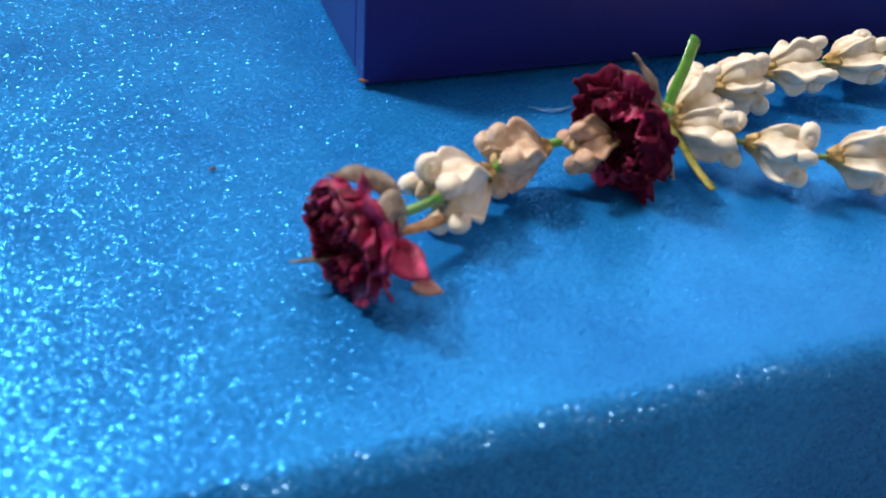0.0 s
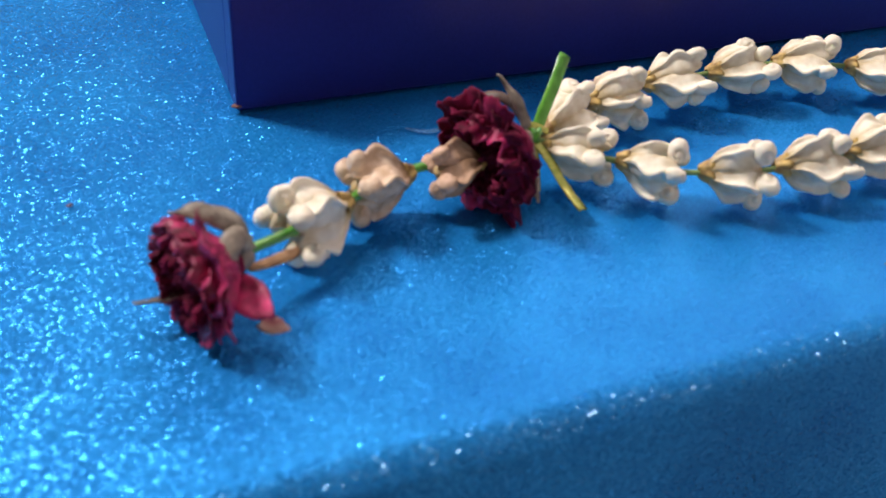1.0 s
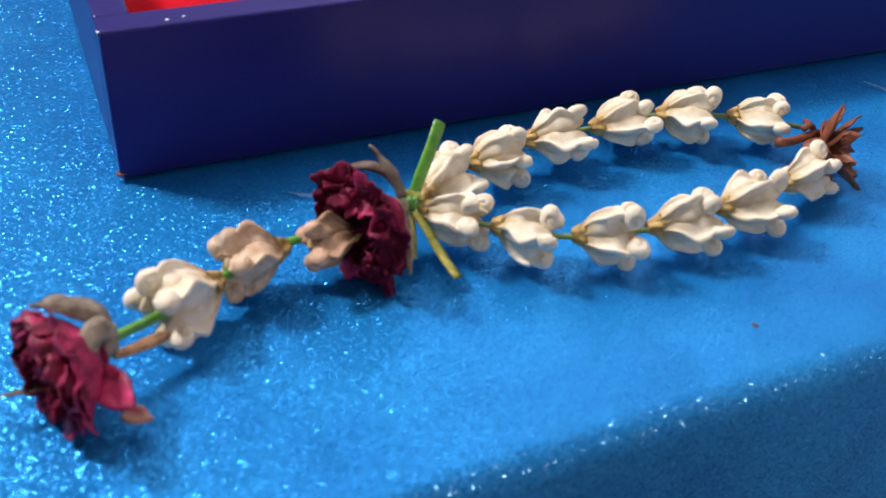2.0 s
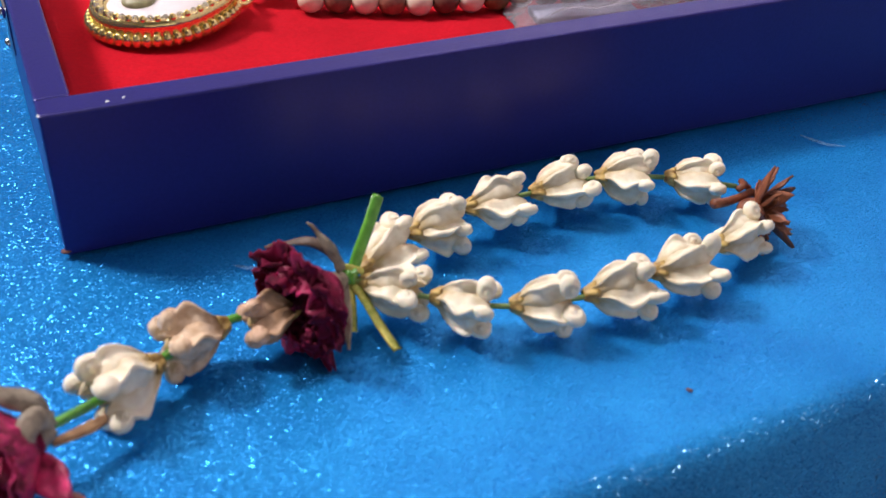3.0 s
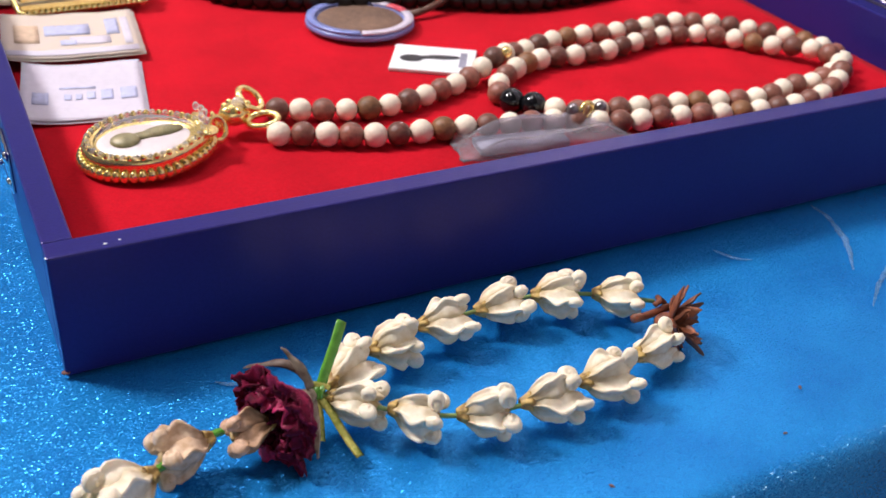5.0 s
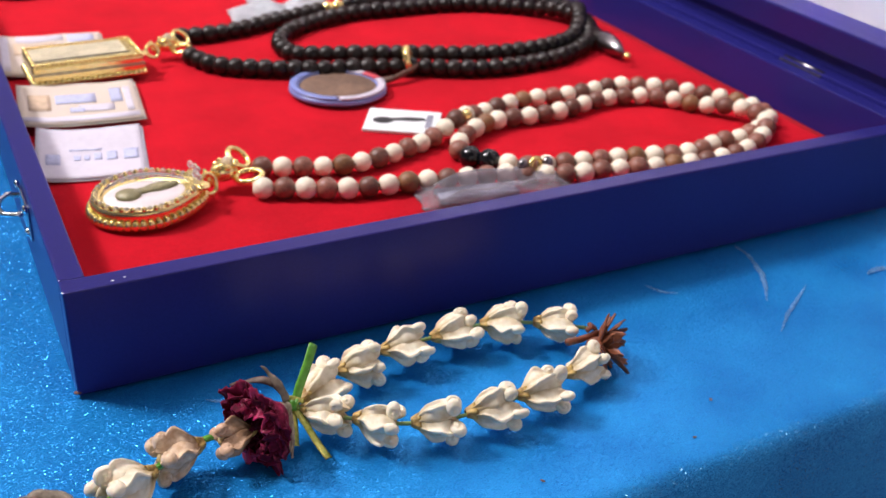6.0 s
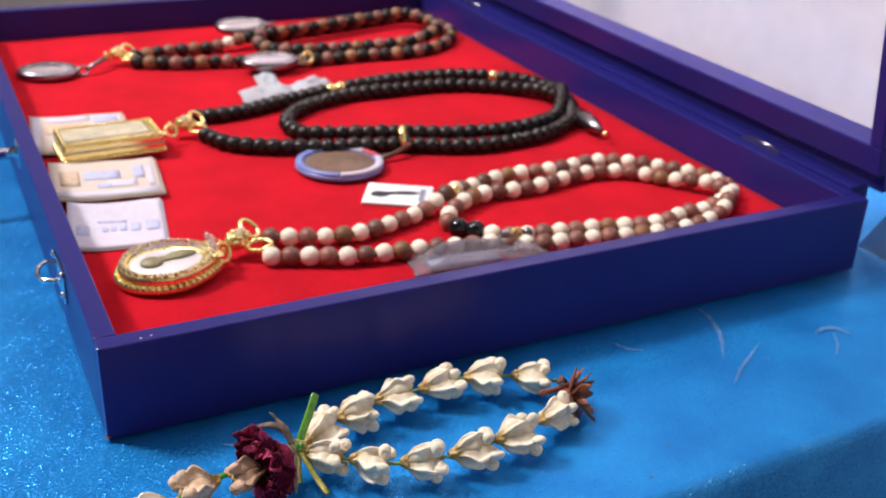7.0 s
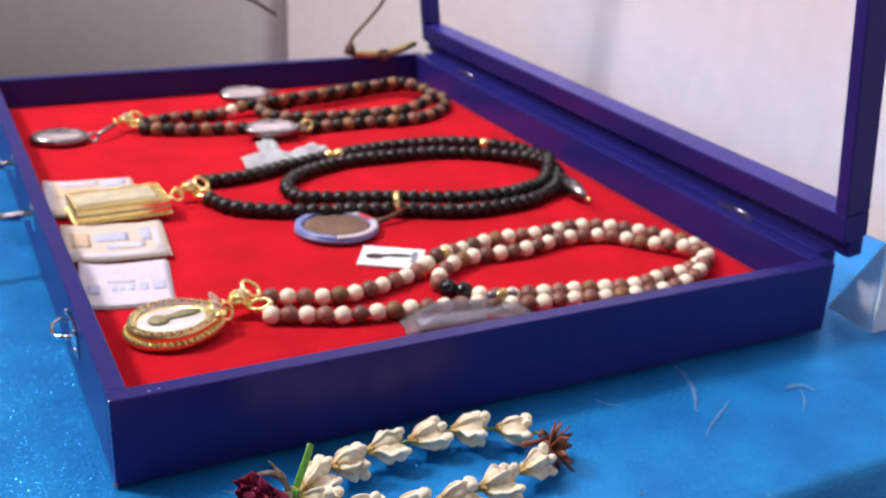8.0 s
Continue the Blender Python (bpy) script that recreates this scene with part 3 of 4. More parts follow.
garland = thing("flower_garland", "dried garland of cream crown flowers with two dark red roses", "garland")


def facing(axis, side, at):
    """The pose whose local z points along axis and whose local x leans towards side."""
    z = Vector(axis).normalized()
    y = z.cross(Vector(side)).normalized()
    m = Matrix((y.cross(z), y, z)).transposed().to_4x4()
    return Matrix.Translation(at) @ m


def crown_flower(base, tip, spin, scale=1.0, lobes=LOBES, z=0.0093, count=5):
    axis = Vector((tip[0] - base[0], tip[1] - base[1], 0.0))
    fit_len = 0.88 * axis.length / (1.98 * R)
    head = part("crown_flower", CORE, garland, facing(axis, (0.05, -0.72, 0.69), (*base, z)) @ pose(0, 0, 0, 0, 0, 36 + spin) @ Matrix.Diagonal((scale, scale, fit_len, 1)))
    rnd = random.Random(int(spin * 7 + base[0] * 9000))
    for k in range(count):
        me = rnd.choice(lobes)
        s = rnd.uniform(0.93, 1.06)
        part("petal", me, head, pose(0, 0, 0, 0, 0, 360 / count * k + rnd.uniform(-7, 7)) @ pose(0, 0, 0, 0, rnd.uniform(-4, 5), 0) @ Matrix.Diagonal((s, s, rnd.uniform(.95, 1.05), 1)))
    part("calyx", CALYX_MESH, head, pose(0, 0, 0.0002, 0, 0, spin * 9) @ Matrix.Diagonal((0.78, 0.78, 0.9, 1)), label="small golden-brown dry calyx")
    return head


LOWER = [((.0615, -.0465), (.0755, -.0570), 4), ((.0757, -.0570), (.0895, -.0658), -6), ((.0918, -.0662), (.1080, -.0710), 8),
         ((.1100, -.0688), (.1290, -.0706), -3), ((.1298, -.0672), (.1488, -.0686), 6), ((.1506, -.0635), (.1680, -.0600), 34)]
UPPER = [((.0640, -.0412), (.0806, -.0322), 10), ((.0805, -.0314), (.0980, -.0314), -8), ((.0985, -.0262), (.1167, -.0285), -5),
         ((.1185, -.0255), (.1378, -.0256), 7), ((.1388, -.0248), (.1553, -.0305), 0), ((.1572, -.0315), (.1722, -.0392), -9)]
for base, tip, spin in LOWER + UPPER:
    crown_flower(base, tip, spin, 0.84 if base == (.1506, -.0635) else 0.91)
crown_flower((.0285, -.0496), (.0112, -.0535), 15, 1.0, LOBES_FADED)
crown_flower((.0123, -.0566), (-.0050, -.0645), 44, 1.12)


def strand(points, r, mat, name, label=""):
    _, _, run = spline(points, 60)
    part(name, tube(name, [tuple(p) for p in run], r, mat, 7), garland, label=label)


strand([(.0585, -.0455, .011), (.0757, -.0568, .0088), (.0917, -.0661, .0088), (.1100, -.0690, .0088), (.1298, -.0674, .0088), (.1506, -.0635, .0088), (.1760, -.0500, .009)], 0.0007, THREAD, "thread", "green thread")
strand([(.0585, -.0455, .011), (.0640, -.0409, .009), (.0805, -.0314, .009), (.0985, -.0262, .009), (.1185, -.0255, .009), (.1388, -.0250, .009), (.1572, -.0315, .009), (.1730, -.0420, .009)], 0.0007, THREAD, "thread", "green thread")
strand([(.0585, -.0455, .011), (.0430, -.0505, .011), (.0285, -.0496, .0100), (.0123, -.0566, .0096), (.0010, -.0640, .0105), (-.0130, -.0705, .0115)], 0.0011, GREEN, "stem", "green stem")


def petal_mesh(seed, rb, rt, length, spread, curl, mat, thick=0.0004, rows=18, cols=27):
    """A crumpled rose petal standing round the z axis, shrunk into ridges and a torn rim."""
    rnd = random.Random(seed)
    ph = rnd.uniform(0, 9)

    def at(i, j):
        v, u = i / (rows - 1), 2 * j / (cols - 1) - 1
        wide = spread * (0.40 + 1.20 * math.sin(math.pi * min(1, 0.10 + v * 0.50)))
        a = u * wide + 0.10 * v * noise.noise((u * 4, v * 3, ph))
        r = rb + (rt - rb) * v ** 0.75
        ridge = 1 - 2 * abs(noise.noise((u * 3.2 + seed, v * 1.3, ph)))
        r += 0.0022 * v * ridge + 0.0010 * v * (1 - 2 * abs(noise.noise((u * 7 + seed, v * 3.5, ph + 3))))
        r += 0.0026 * v * noise.noise((u * 2.4 + seed, v * 2.6, ph)) + 0.0008 * noise.noise((u * 11 + seed, v * 9, ph))
        r += curl * max(0, v - 0.72) ** 1.3 * 0.05
        z = length * (v - 0.16 * v * abs(u) ** 3) + 0.0030 * v * noise.noise((u * 2.7, v * 1.5, ph + 5))
        z += 0.0016 * v ** 4 * noise.noise((u * 9, 0.0, ph + 8)) - curl * 0.004 * max(0, v - 0.8) / 0.2
        return (r * math.cos(a), r * math.sin(a), z)
    vv, ff = shell(rows, cols, at, thick)
    return mesh_of("petal", vv, ff, mat)


def leaf_mesh(name, length, width, bend, seed, mat, thick=0.0005, twist=0.0, rows=14):
    """A narrow dry leaf from the origin along x, arching by bend, its edges curled."""
    def at(i, j):
        s, u = i / (rows - 1), (j - 3) / 3
        w = width * (0.18 + 0.82 * math.sin(math.pi * min(1, 0.15 + 0.85 * s)) ** 0.8) * (1 - 0.7 * s ** 4)
        a = bend * s
        x = length * (math.sin(a) / bend if abs(bend) > 1e-3 else s)
        z = length * ((1 - math.cos(a)) / bend if abs(bend) > 1e-3 else 0)
        t = twist * s
        y, dz = u * w * math.cos(t), u * w * math.sin(t) + 0.25 * w * u * u
        k = 0.12 * width * noise.noise((s * 5 + seed, u * 2, seed))
        return (x, y + k, z + dz + k)
    v, f = shell(rows, 7, at, thick)
    return mesh_of(name, v, f, mat)


def rose(at, axis, spin, radius, length, seed, pink):
    head = part("rose", lathe("rose_heart", [(0.0002, -0.001), (0.35 * radius, 0.0005), (0.52 * radius, 0.35 * length), (0.42 * radius, 0.7 * length), (0.0003, 0.78 * length)], ROSE, 18),
                garland, along(axis, radians(spin), at), "dried dark crimson rose")
    rnd = random.Random(seed)
    rings_ = ((5, 0.10, 0.30, 0.90, 0.80), (7, 0.22, 0.56, 1.00, 0.66), (8, 0.32, 0.80, 0.96, 0.62), (9, 0.40, 0.98, 0.80, 0.60))
    for n, (count, rb, rt, lg, spread) in enumerate(rings_):
        for k in range(count):
            light = n >= 2 and rnd.random() < pink
            me = petal_mesh(seed * 100 + n * 10 + k, rb * radius, rt * radius * rnd.uniform(0.86, 1.06), length * lg * rnd.uniform(0.88, 1.06), spread, rnd.uniform(-0.5, 0.5), ROSE_PINK if light else ROSE)
            part("petal", me, head, pose(0, 0, 0.0008 * n, 0, 0, 360 / count * k + n * 23 + rnd.uniform(-9, 9)))
    part("hip", lathe("hip", [(0.0003, -0.0040), (0.0014, -0.0035), (0.0024, -0.0018), (0.0034, 0.0006), (0.0032, 0.0022), (0.0003, 0.0030)], SEPAL, 16), head, label="grey-brown dry rose hip")
    return head


rose2 = rose((.0545, -.0480, .0122), (-0.88, -0.46, 0.0), 10, 0.0106, 0.0128, 3, 0.30)
rose1 = rose((-.0120, -.0750, .0125), (-0.96, -0.28, 0.0), 40, 0.0120, 0.0150, 5, 0.60)


def leaf_on(head, name, mesh, m, label):
    ob = part(name, mesh, head, None, label)
    ob.matrix_basis = head.matrix_basis.inverted() @ m
    return ob


# sepals and loose petals, given in the place's own axes
def sepal_run(head, points, width, mat, label):
    """A dry leaf that curls along the given run."""
    _, _, run = spline(points, 18)
    n = len(run)

    def at(i, j):
        d = Vector(run[min(i + 1, n - 1)] - run[max(i - 1, 0)]).normalized()
        side = d.cross(Vector((0.2, -0.6, 0.75))).normalized()
        u, s = (j - 3) / 3, i / (n - 1)
        w = width * (0.30 + 0.70 * math.sin(math.pi * min(1, 0.18 + 0.80 * s))) * (1 - 0.75 * s ** 3)
        k = noise.noise((s * 5, u * 1.5, width * 3000))
        return Vector(run[i]) + side * (u * w + 0.25 * width * k) + side.cross(d) * (-0.35 * w * u * u + 0.3 * width * k)
    v, f = shell(n, 7, at, 0.0005)
    return leaf_on(head, "sepal", mesh_of("sepal", v, f, mat), Matrix.Identity(4), label)


sepal_run(rose2, [(.0572, -.0455, .0135), (.0542, -.0432, .0190), (.0514, -.0412, .0205), (.0476, -.0382, .0190), (.0430, -.0325, .0150)], 0.0010, DARK_SEPAL, "dark brown curled dry sepal")
sepal_run(rose2, [(.0568, -.0470, .0150), (.0545, -.0452, .0210), (.0518, -.0425, .0245), (.0505, -.0415, .0262)], 0.0013, SEPAL, "grey-brown curled dry sepal")
leaf_on(rose2, "sepal", leaf_mesh("sepal", 0.021, 0.0013, 0.4, 3, SEPAL, twist=0.5), pose(.0570, -.0470, .0130, 0, 22, 254), "grey-brown curled dry sepal")
sepal_run(rose1, [(-.0096, -.0747, .0140), (-.0118, -.0722, .0200), (-.0165, -.0712, .0240), (-.0212, -.0692, .0243), (-.0255, -.0660, .0222)], 0.0030, SEPAL, "grey-brown curled dry sepal")
sepal_run(rose1, [(-.0085, -.0735, .0150), (-.0110, -.0760, .0195), (-.0140, -.0785, .0200), (-.0152, -.0812, .0170), (-.0150, -.0840, .0120)], 0.0030, SEPAL, "grey-brown curled dry sepal")
leaf_on(rose1, "sepal", leaf_mesh("sepal", 0.022, 0.0012, 0.2, 6, SEPAL), pose(-.0150, -.0740, .0050, 0, 0, 188), "grey-brown curled dry sepal")
leaf_on(rose1, "sepal", leaf_mesh("sepal", 0.022, 0.0016, 0.3, 7, TAN, twist=0.5), pose(-.0100, -.0745, .0090, 0, 14, 24), "tan curled dry sepal")
leaf_on(rose1, "loose_petal", leaf_mesh("loose_petal", 0.0140, 0.0042, 0.7, 8, ROSE_PINK, 0.0007, 0.2), pose(-.0145, -.0810, .0115, 25, 26, -56), "pink crumpled dry rose petal")
leaf_on(rose1, "loose_petal", leaf_mesh("loose_petal", 0.0075, 0.0026, 0.7, 9, ROSE_EDGE, 0.0006, -0.3), pose(-.0100, -.0885, .0050, 10, 14, -44), "pale-edged crumpled dry rose petal")


rose1.matrix_basis = Matrix.Translation((-.0012, .0030, -.0012)) @ rose1.matrix_basis @ Matrix.Scale(0.82, 4)


crown_flower((.0445, -.0512), (.0300, -.0540), 20, 0.86, LOBES_WITHERED, 0.0108, 4)


def strip(name, points, width, mat, label, fold=0.5):
    """A flat straw ribbon, slightly folded along its middle."""
    _, _, run = spline(points, 22)
    n = len(run)

    def at(i, j):
        d = Vector(run[min(i + 1, n - 1)] - run[max(i - 1, 0)]).normalized()
        side = d.cross(Vector((0.25, -0.75, 0.6))).normalized()
        up = side.cross(d)
        u = (j - 2) / 2
        return Vector(run[i]) + side * u * width / 2 + up * (fold * width * 0.35 * (1 - abs(u)) + 0.0002 * noise.noise((i * 0.6, j, width * 1000)))
    v, f = shell(n, 5, at, 0.0004)
    part(name, mesh_of(name, v, f, mat), garland, label=label)


strip("straw", [(.0590, -.0462, .0105), (.0618, -.0432, .0150), (.0660, -.0395, .0205), (.0700, -.0352, .0252)], 0.0029, GREEN, "green plastic straw ribbon")
strip("straw", [(.0590, -.0462, .0110), (.0606, -.0520, .0085), (.0622, -.0585, .0050), (.0636, -.0650, .0030)], 0.0022, GOLD_STRAW, "gold glittering straw ribbon")
strip("straw", [(.0588, -.0465, .0105), (.0575, -.0515, .0080), (.0560, -.0565, .0040)], 0.0019, GOLD_STRAW, "gold glittering straw ribbon")
strip("straw", [(.0568, -.0440, .0135), (.0590, -.0455, .0140), (.0622, -.0465, .0125)], 0.0014, GOLD_STRAW, "gold glittering straw ribbon")
knot = part("knot", ring("knot", 0.0014, 0.0009, GREEN, 14, 8), garland, along((1, -0.6, 0.2), 0, (.0590, -.0460, .0118)), "green ribbon knot")
for k in (-1, 1):
    part("wrap", ring("wrap", 0.0015, 0.0007, GREEN, 14, 8), knot, pose(0, 0, 0.0011 * k, 14 * k, 0, 0))

brown = part("star_flower", ball("star_heart", 0.0030, BROWN, 14, 10, (1, 1, 1.3)), garland, along((0.84, -0.50, 0.20), 0, (.1702, -.0522, .0088)), "reddish-brown dried star-shaped flower")
rnd = random.Random(11)
for k in range(28):
    ln = rnd.uniform(0.009, 0.0145)
    me = leaf_mesh("petal", ln, rnd.uniform(0.0013, 0.0023), rnd.uniform(-0.6, 0.7), 30 + k, BROWN, 0.0005, rnd.uniform(-1.2, 1.2), 10)
    part("petal", me, brown, pose(0, 0, 0.001, 0, 0, k * 67) @ pose(0.0012, 0, 0, 0, -rnd.uniform(8, 66), 0))
leaf_on(brown, "stalk", tube("stalk", [(.1750, -.0462, .009), (.1690, -.0480, .010), (.1640, -.0492, .0105), (.1590, -.0500, .0115)], [0.0014, 0.0011, 0.0012, 0.0014], BROWN, 8), Matrix.Identity(4), "thin brown stalk")
leaf_on(brown, "stalk", tube("stalk", [(.1745, -.0450, .010), (.1722, -.0440, .012), (.1712, -.0465, .0125), (.1690, -.0470, .012)], 0.0009, BROWN, 8), Matrix.Identity(4), "thin brown stalk")

# ---- necklaces in the case ----
BEAD = 0.0046
ZB = FELT + BEAD


def wooden(name, mat):
    """A bead with flattened poles and a hole's dimple at either end."""
    prof = [(0.20, -0.80), (0.26, -0.90)] + [(math.cos(a), math.sin(a)) for a in np.linspace(-1.18, 1.18, 9)] + [(0.26, 0.90), (0.20, 0.80)]
    return lathe(name, [(r * BEAD, z * BEAD) for r, z in prof], mat, 16)


BEADS = {k: wooden("bead", m) for k, m in (("cream", WOOD_CREAM), ("brown", WOOD_BROWN), ("tan", WOOD_TAN), ("black", BLACK_BEAD))}
JET_BEAD = ball("bead", BEAD * 1.12, JET, 18, 12)
GOLD_BEAD = ball("bead", BEAD * 0.85, GOLD, 16, 10)


def necklace(name, label, path, pick, pitch, group="necklaces in the case", fat=1.02):
    """Beads strung one by one along a path, with the cord through them."""
    neck = thing(name, label, "necklace", group)
    fine, run, _ = spline([(x, y, ZB + z) for x, y, z in path], 0)
    count = int(run[-1] / pitch)
    at = np.stack([np.interp(np.linspace(0, run[-1], count), run, fine[:, k]) for k in range(3)], 1)
    rnd = random.Random(len(path))
    for i, p in enumerate(at):
        d = at[min(i + 1, count - 1)] - at[max(i - 1, 0)]
        me = pick(i, count, p)
        s = rnd.uniform(0.95, 1.04) * pitch / (2 * BEAD) * fat * (0.99 if me is BEADS["cream"] else 1.03)
        part("bead", me, neck, along(d, rnd.uniform(0, 6), p) @ Matrix.Scale(s, 4))
    part("cord", tube("cord", [tuple(p) for p in at], 0.0008, LEATHER, 6), neck, label="thin dark cord")
    return neck


JETS = ((0.1895, 0.0835), (0.1945, 0.0755))     # where the two glossy beads lie


def pick_wood(i, n, p):
    if any(math.hypot(p[0] - x, p[1] - y) < 0.0045 for x, y in JETS):
        return JET_BEAD
    if i % 2 == 0:
        return BEADS["cream"]
    return BEADS["tan"] if i % 14 == 7 else BEADS["brown"]


PATH_WOOD = [(.0925, .0845, 0), (.1099, .0777, 0), (.1261, .0713, 0), (.1434, .0683, 0), (.1607, .0665, 0), (.1776, .0626, 0), (.195, .0590, 0),
             (.222, .0490, 0), (.2384, .0470, 0), (.2700, .0405, 0), (.300, .0385, 0), (.325, .0450, .001), (.3440, .0610, .003), (.3430, .0790, .003),
             (.330, .0966, 0), (.3197, .1096, 0), (.3073, .1180, 0), (.2906, .1210, 0), (.2732, .1180, 0), (.2574, .1143, 0),
             (.2381, .1139, 0), (.2237, .1152, 0), (.2053, .1076, .001), (.1894, .0944, 0), (.1879, .0825, 0), (.1937, .0759, 0)]
PATH_WOOD2 = [(.2073, .0642, 0), (.224, .0605, 0), (.2411, .0574, 0), (.2578, .0552, 0), (.2756, .0500, 0), (.2933, .0492, 0), (.3086, .0536, 0),
              (.3264, .0547, 0), (.3520, .0670, 0), (.3567, .0830, 0), (.3513, .0960, 0), (.3435, .1073, 0), (.3319, .1200, 0), (.3186, .1300, 0),
              (.3037, .1350, 0), (.2845, .1330, 0), (.2684, .1325, 0), (.2513, .1340, 0), (.2334, .1310, 0), (.2166, .1255, 0), (.2003, .1156, .004),
              (.1825, .1070, 0), (.1653, .1000, 0), (.1469, .0945, 0), (.1298, .0940, 0), (.114, .0987, 0), (.0985, .1045, 0)]
wood = necklace("wooden_bead_necklace", "necklace of cream and brown wooden beads with an oval gold locket", PATH_WOOD + PATH_WOOD2, pick_wood, 0.0087, fat=1.06)
part("spacer", ball("spacer", 0.0026, GOLD, 12, 8), wood, pose(.2030, .1125, ZB + .0065), "small gold spacer bead")


def clasp(neck, at, turn, scale=1.0):
    """A gold lobster clasp: a pierced ball with a crystal and rings to the two strands."""
    m = pose(*at, 0, 0, turn) @ Matrix.Scale(scale, 4)
    hub = part("clasp", ball("clasp", 0.0048, GOLD, 16, 12, (1.2, 1.0, 0.9)), neck, m, "gold clasp with a clear crystal")
    part("crystal", ball("crystal", 0.0026, CRYSTAL, 8, 6), hub, pose(0.0012, -0.001, 0.0040))
    for k in range(7):
        a = 2 * math.pi * k / 7
        part("claw", ball("claw", 0.0013, GOLD, 10, 7), hub, pose(0.0042 * math.cos(a) + 0.001, 0.0040 * math.sin(a), 0.0028))
    part("ring", ring("ring", 0.0050, 0.0013, GOLD, 26, 8), hub, pose(0.0095, 0.0070, 0.0008, 35, 20, 20))
    part("ring", ring("ring", 0.0042, 0.0013, GOLD, 26, 8, 1.3, 0.8), hub, pose(0.0080, -0.0062, -0.0016, 20, -10, -35))
    part("ring", ring("ring", 0.0034, 0.0009, GOLD, 22, 8), hub, pose(-0.0072, -0.001, -0.0012, 70, 0, 80))


clasp(wood, (.0800, .0985, FELT + .0085), 8, 1.05)


def figure(name, mat, s):
    """A plain raised lump of two rounded masses, as on the plate."""
    bm = bmesh.new()
    for x, y, r, q in ((-0.30, -0.05, 0.24, (1, .95, .30)), (-0.02, 0.03, 0.15, (1.5, .7, .28)), (0.32, 0.06, 0.20, (1.8, .72, .30))):
        ret = bmesh.ops.create_uvsphere(bm, u_segments=18, v_segments=10, radius=r * s)
        bmesh.ops.scale(bm, vec=q, verts=ret["verts"])
        bmesh.ops.translate(bm, vec=(x * s, y * s, 0), verts=ret["verts"])
    return from_bm(name, bm, mat, True)


def drop(x, y, a):
    """Draws an oval out to a blunt point at its hanging end."""
    k = max(0.0, x / a)
    return x * (1 + 0.05 * k), y * (1 - 0.24 * k ** 1.6)


def drop_shaped(me, a):
    for q in me.vertices:
        q.co.x, q.co.y = drop(q.co.x, q.co.y, a)
    return me


def locket():
    a, b = 0.0220, 0.0182
    body = part("locket", drop_shaped(lathe("locket_body", [(0.01, 0), (0.90, 0), (1.0, 0.0012), (1.02, 0.0030), (0.97, 0.0042), (1.0, 0.0052), (0.97, 0.0068), (0.82, 0.0071), (0.78, 0.0064), (0.01, 0.0062)],
                GOLD, 72, a, b), a), wood, pose(.0455, .0895, FELT + .0006, 2, -2, -3) @ Matrix.Diagonal((1, 1, 1.35, 1)), "oval gold locket with a beaded rim and white plate")
    part("plate", drop_shaped(lathe("plate", [(0.0001, 0.0010), (0.68, 0.0009), (0.77, 0.0)], WHITE_PLATE, 60, a, b), a), body, pose(-0.0008, 0, 0.0060), "white enamel plate")
    part("relief", figure("relief", OLIVE, 0.022), body, pose(-0.0006, 0.000, 0.0072, 0, 0, 4), "olive raised shape on the plate")
    dome = part("cover", drop_shaped(lathe("cover", [(0.80, 0.0), (0.72, 0.0016), (0.5, 0.0026), (0.25, 0.0031), (0.0001, 0.0033)], GLASS, 60, a, b), a), body, pose(0, 0, 0.0068), "clear domed cover")
    dome.visible_shadow = False
    for k in range(46):
        w = 2 * math.pi * k / 46
        part("rim_bead", RIM_BEAD, body, pose(*drop(a * 1.02 * math.cos(w), b * 1.02 * math.sin(w), a), 0.0026))
    for k in range(56):
        w = 2 * math.pi * (k + 0.5) / 56
        part("stone", STONE if k % 2 else GOLD_STONE, body, pose(*drop(a * 0.90 * math.cos(w), b * 0.90 * math.sin(w), a), 0.0070))
    crest = part("crest", figure("crest", GOLD, 0.016), body, pose(a * 0.95, 0.001, 0.0068, 0, 0, 90), "gold scrolled crest")
    for k in range(5):
        part("crest_stone", STONE, crest, pose(-0.006 + 0.003 * k, 0.001 * math.sin(k * 2), 0.0036))
    part("eye", ring("eye", 0.0034, 0.0010, GOLD, 22, 8), body, pose(a * 1.17, 0.0016, 0.0046, 60, 0, 20), "gold hanging eye")


RIM_BEAD = ball("rim_bead", 0.00175, GOLD, 8, 6)
FINE_BEAD = ball("rim_bead", 0.00115, GOLD, 8, 6)
STONE = ball("stone", 0.0013, CRYSTAL, 8, 5)
GOLD_STONE = ball("stone", 0.0012, GOLD, 8, 5)
locket()


GOLDS = ((0.213, 0.313), (0.331, 0.303))     # where the two gold beads lie


def pick_black(i, n, p):
    return GOLD_BEAD if any(math.hypot(p[0] - x, p[1] - y) < 0.0042 for x, y in GOLDS) else BEADS["black"]


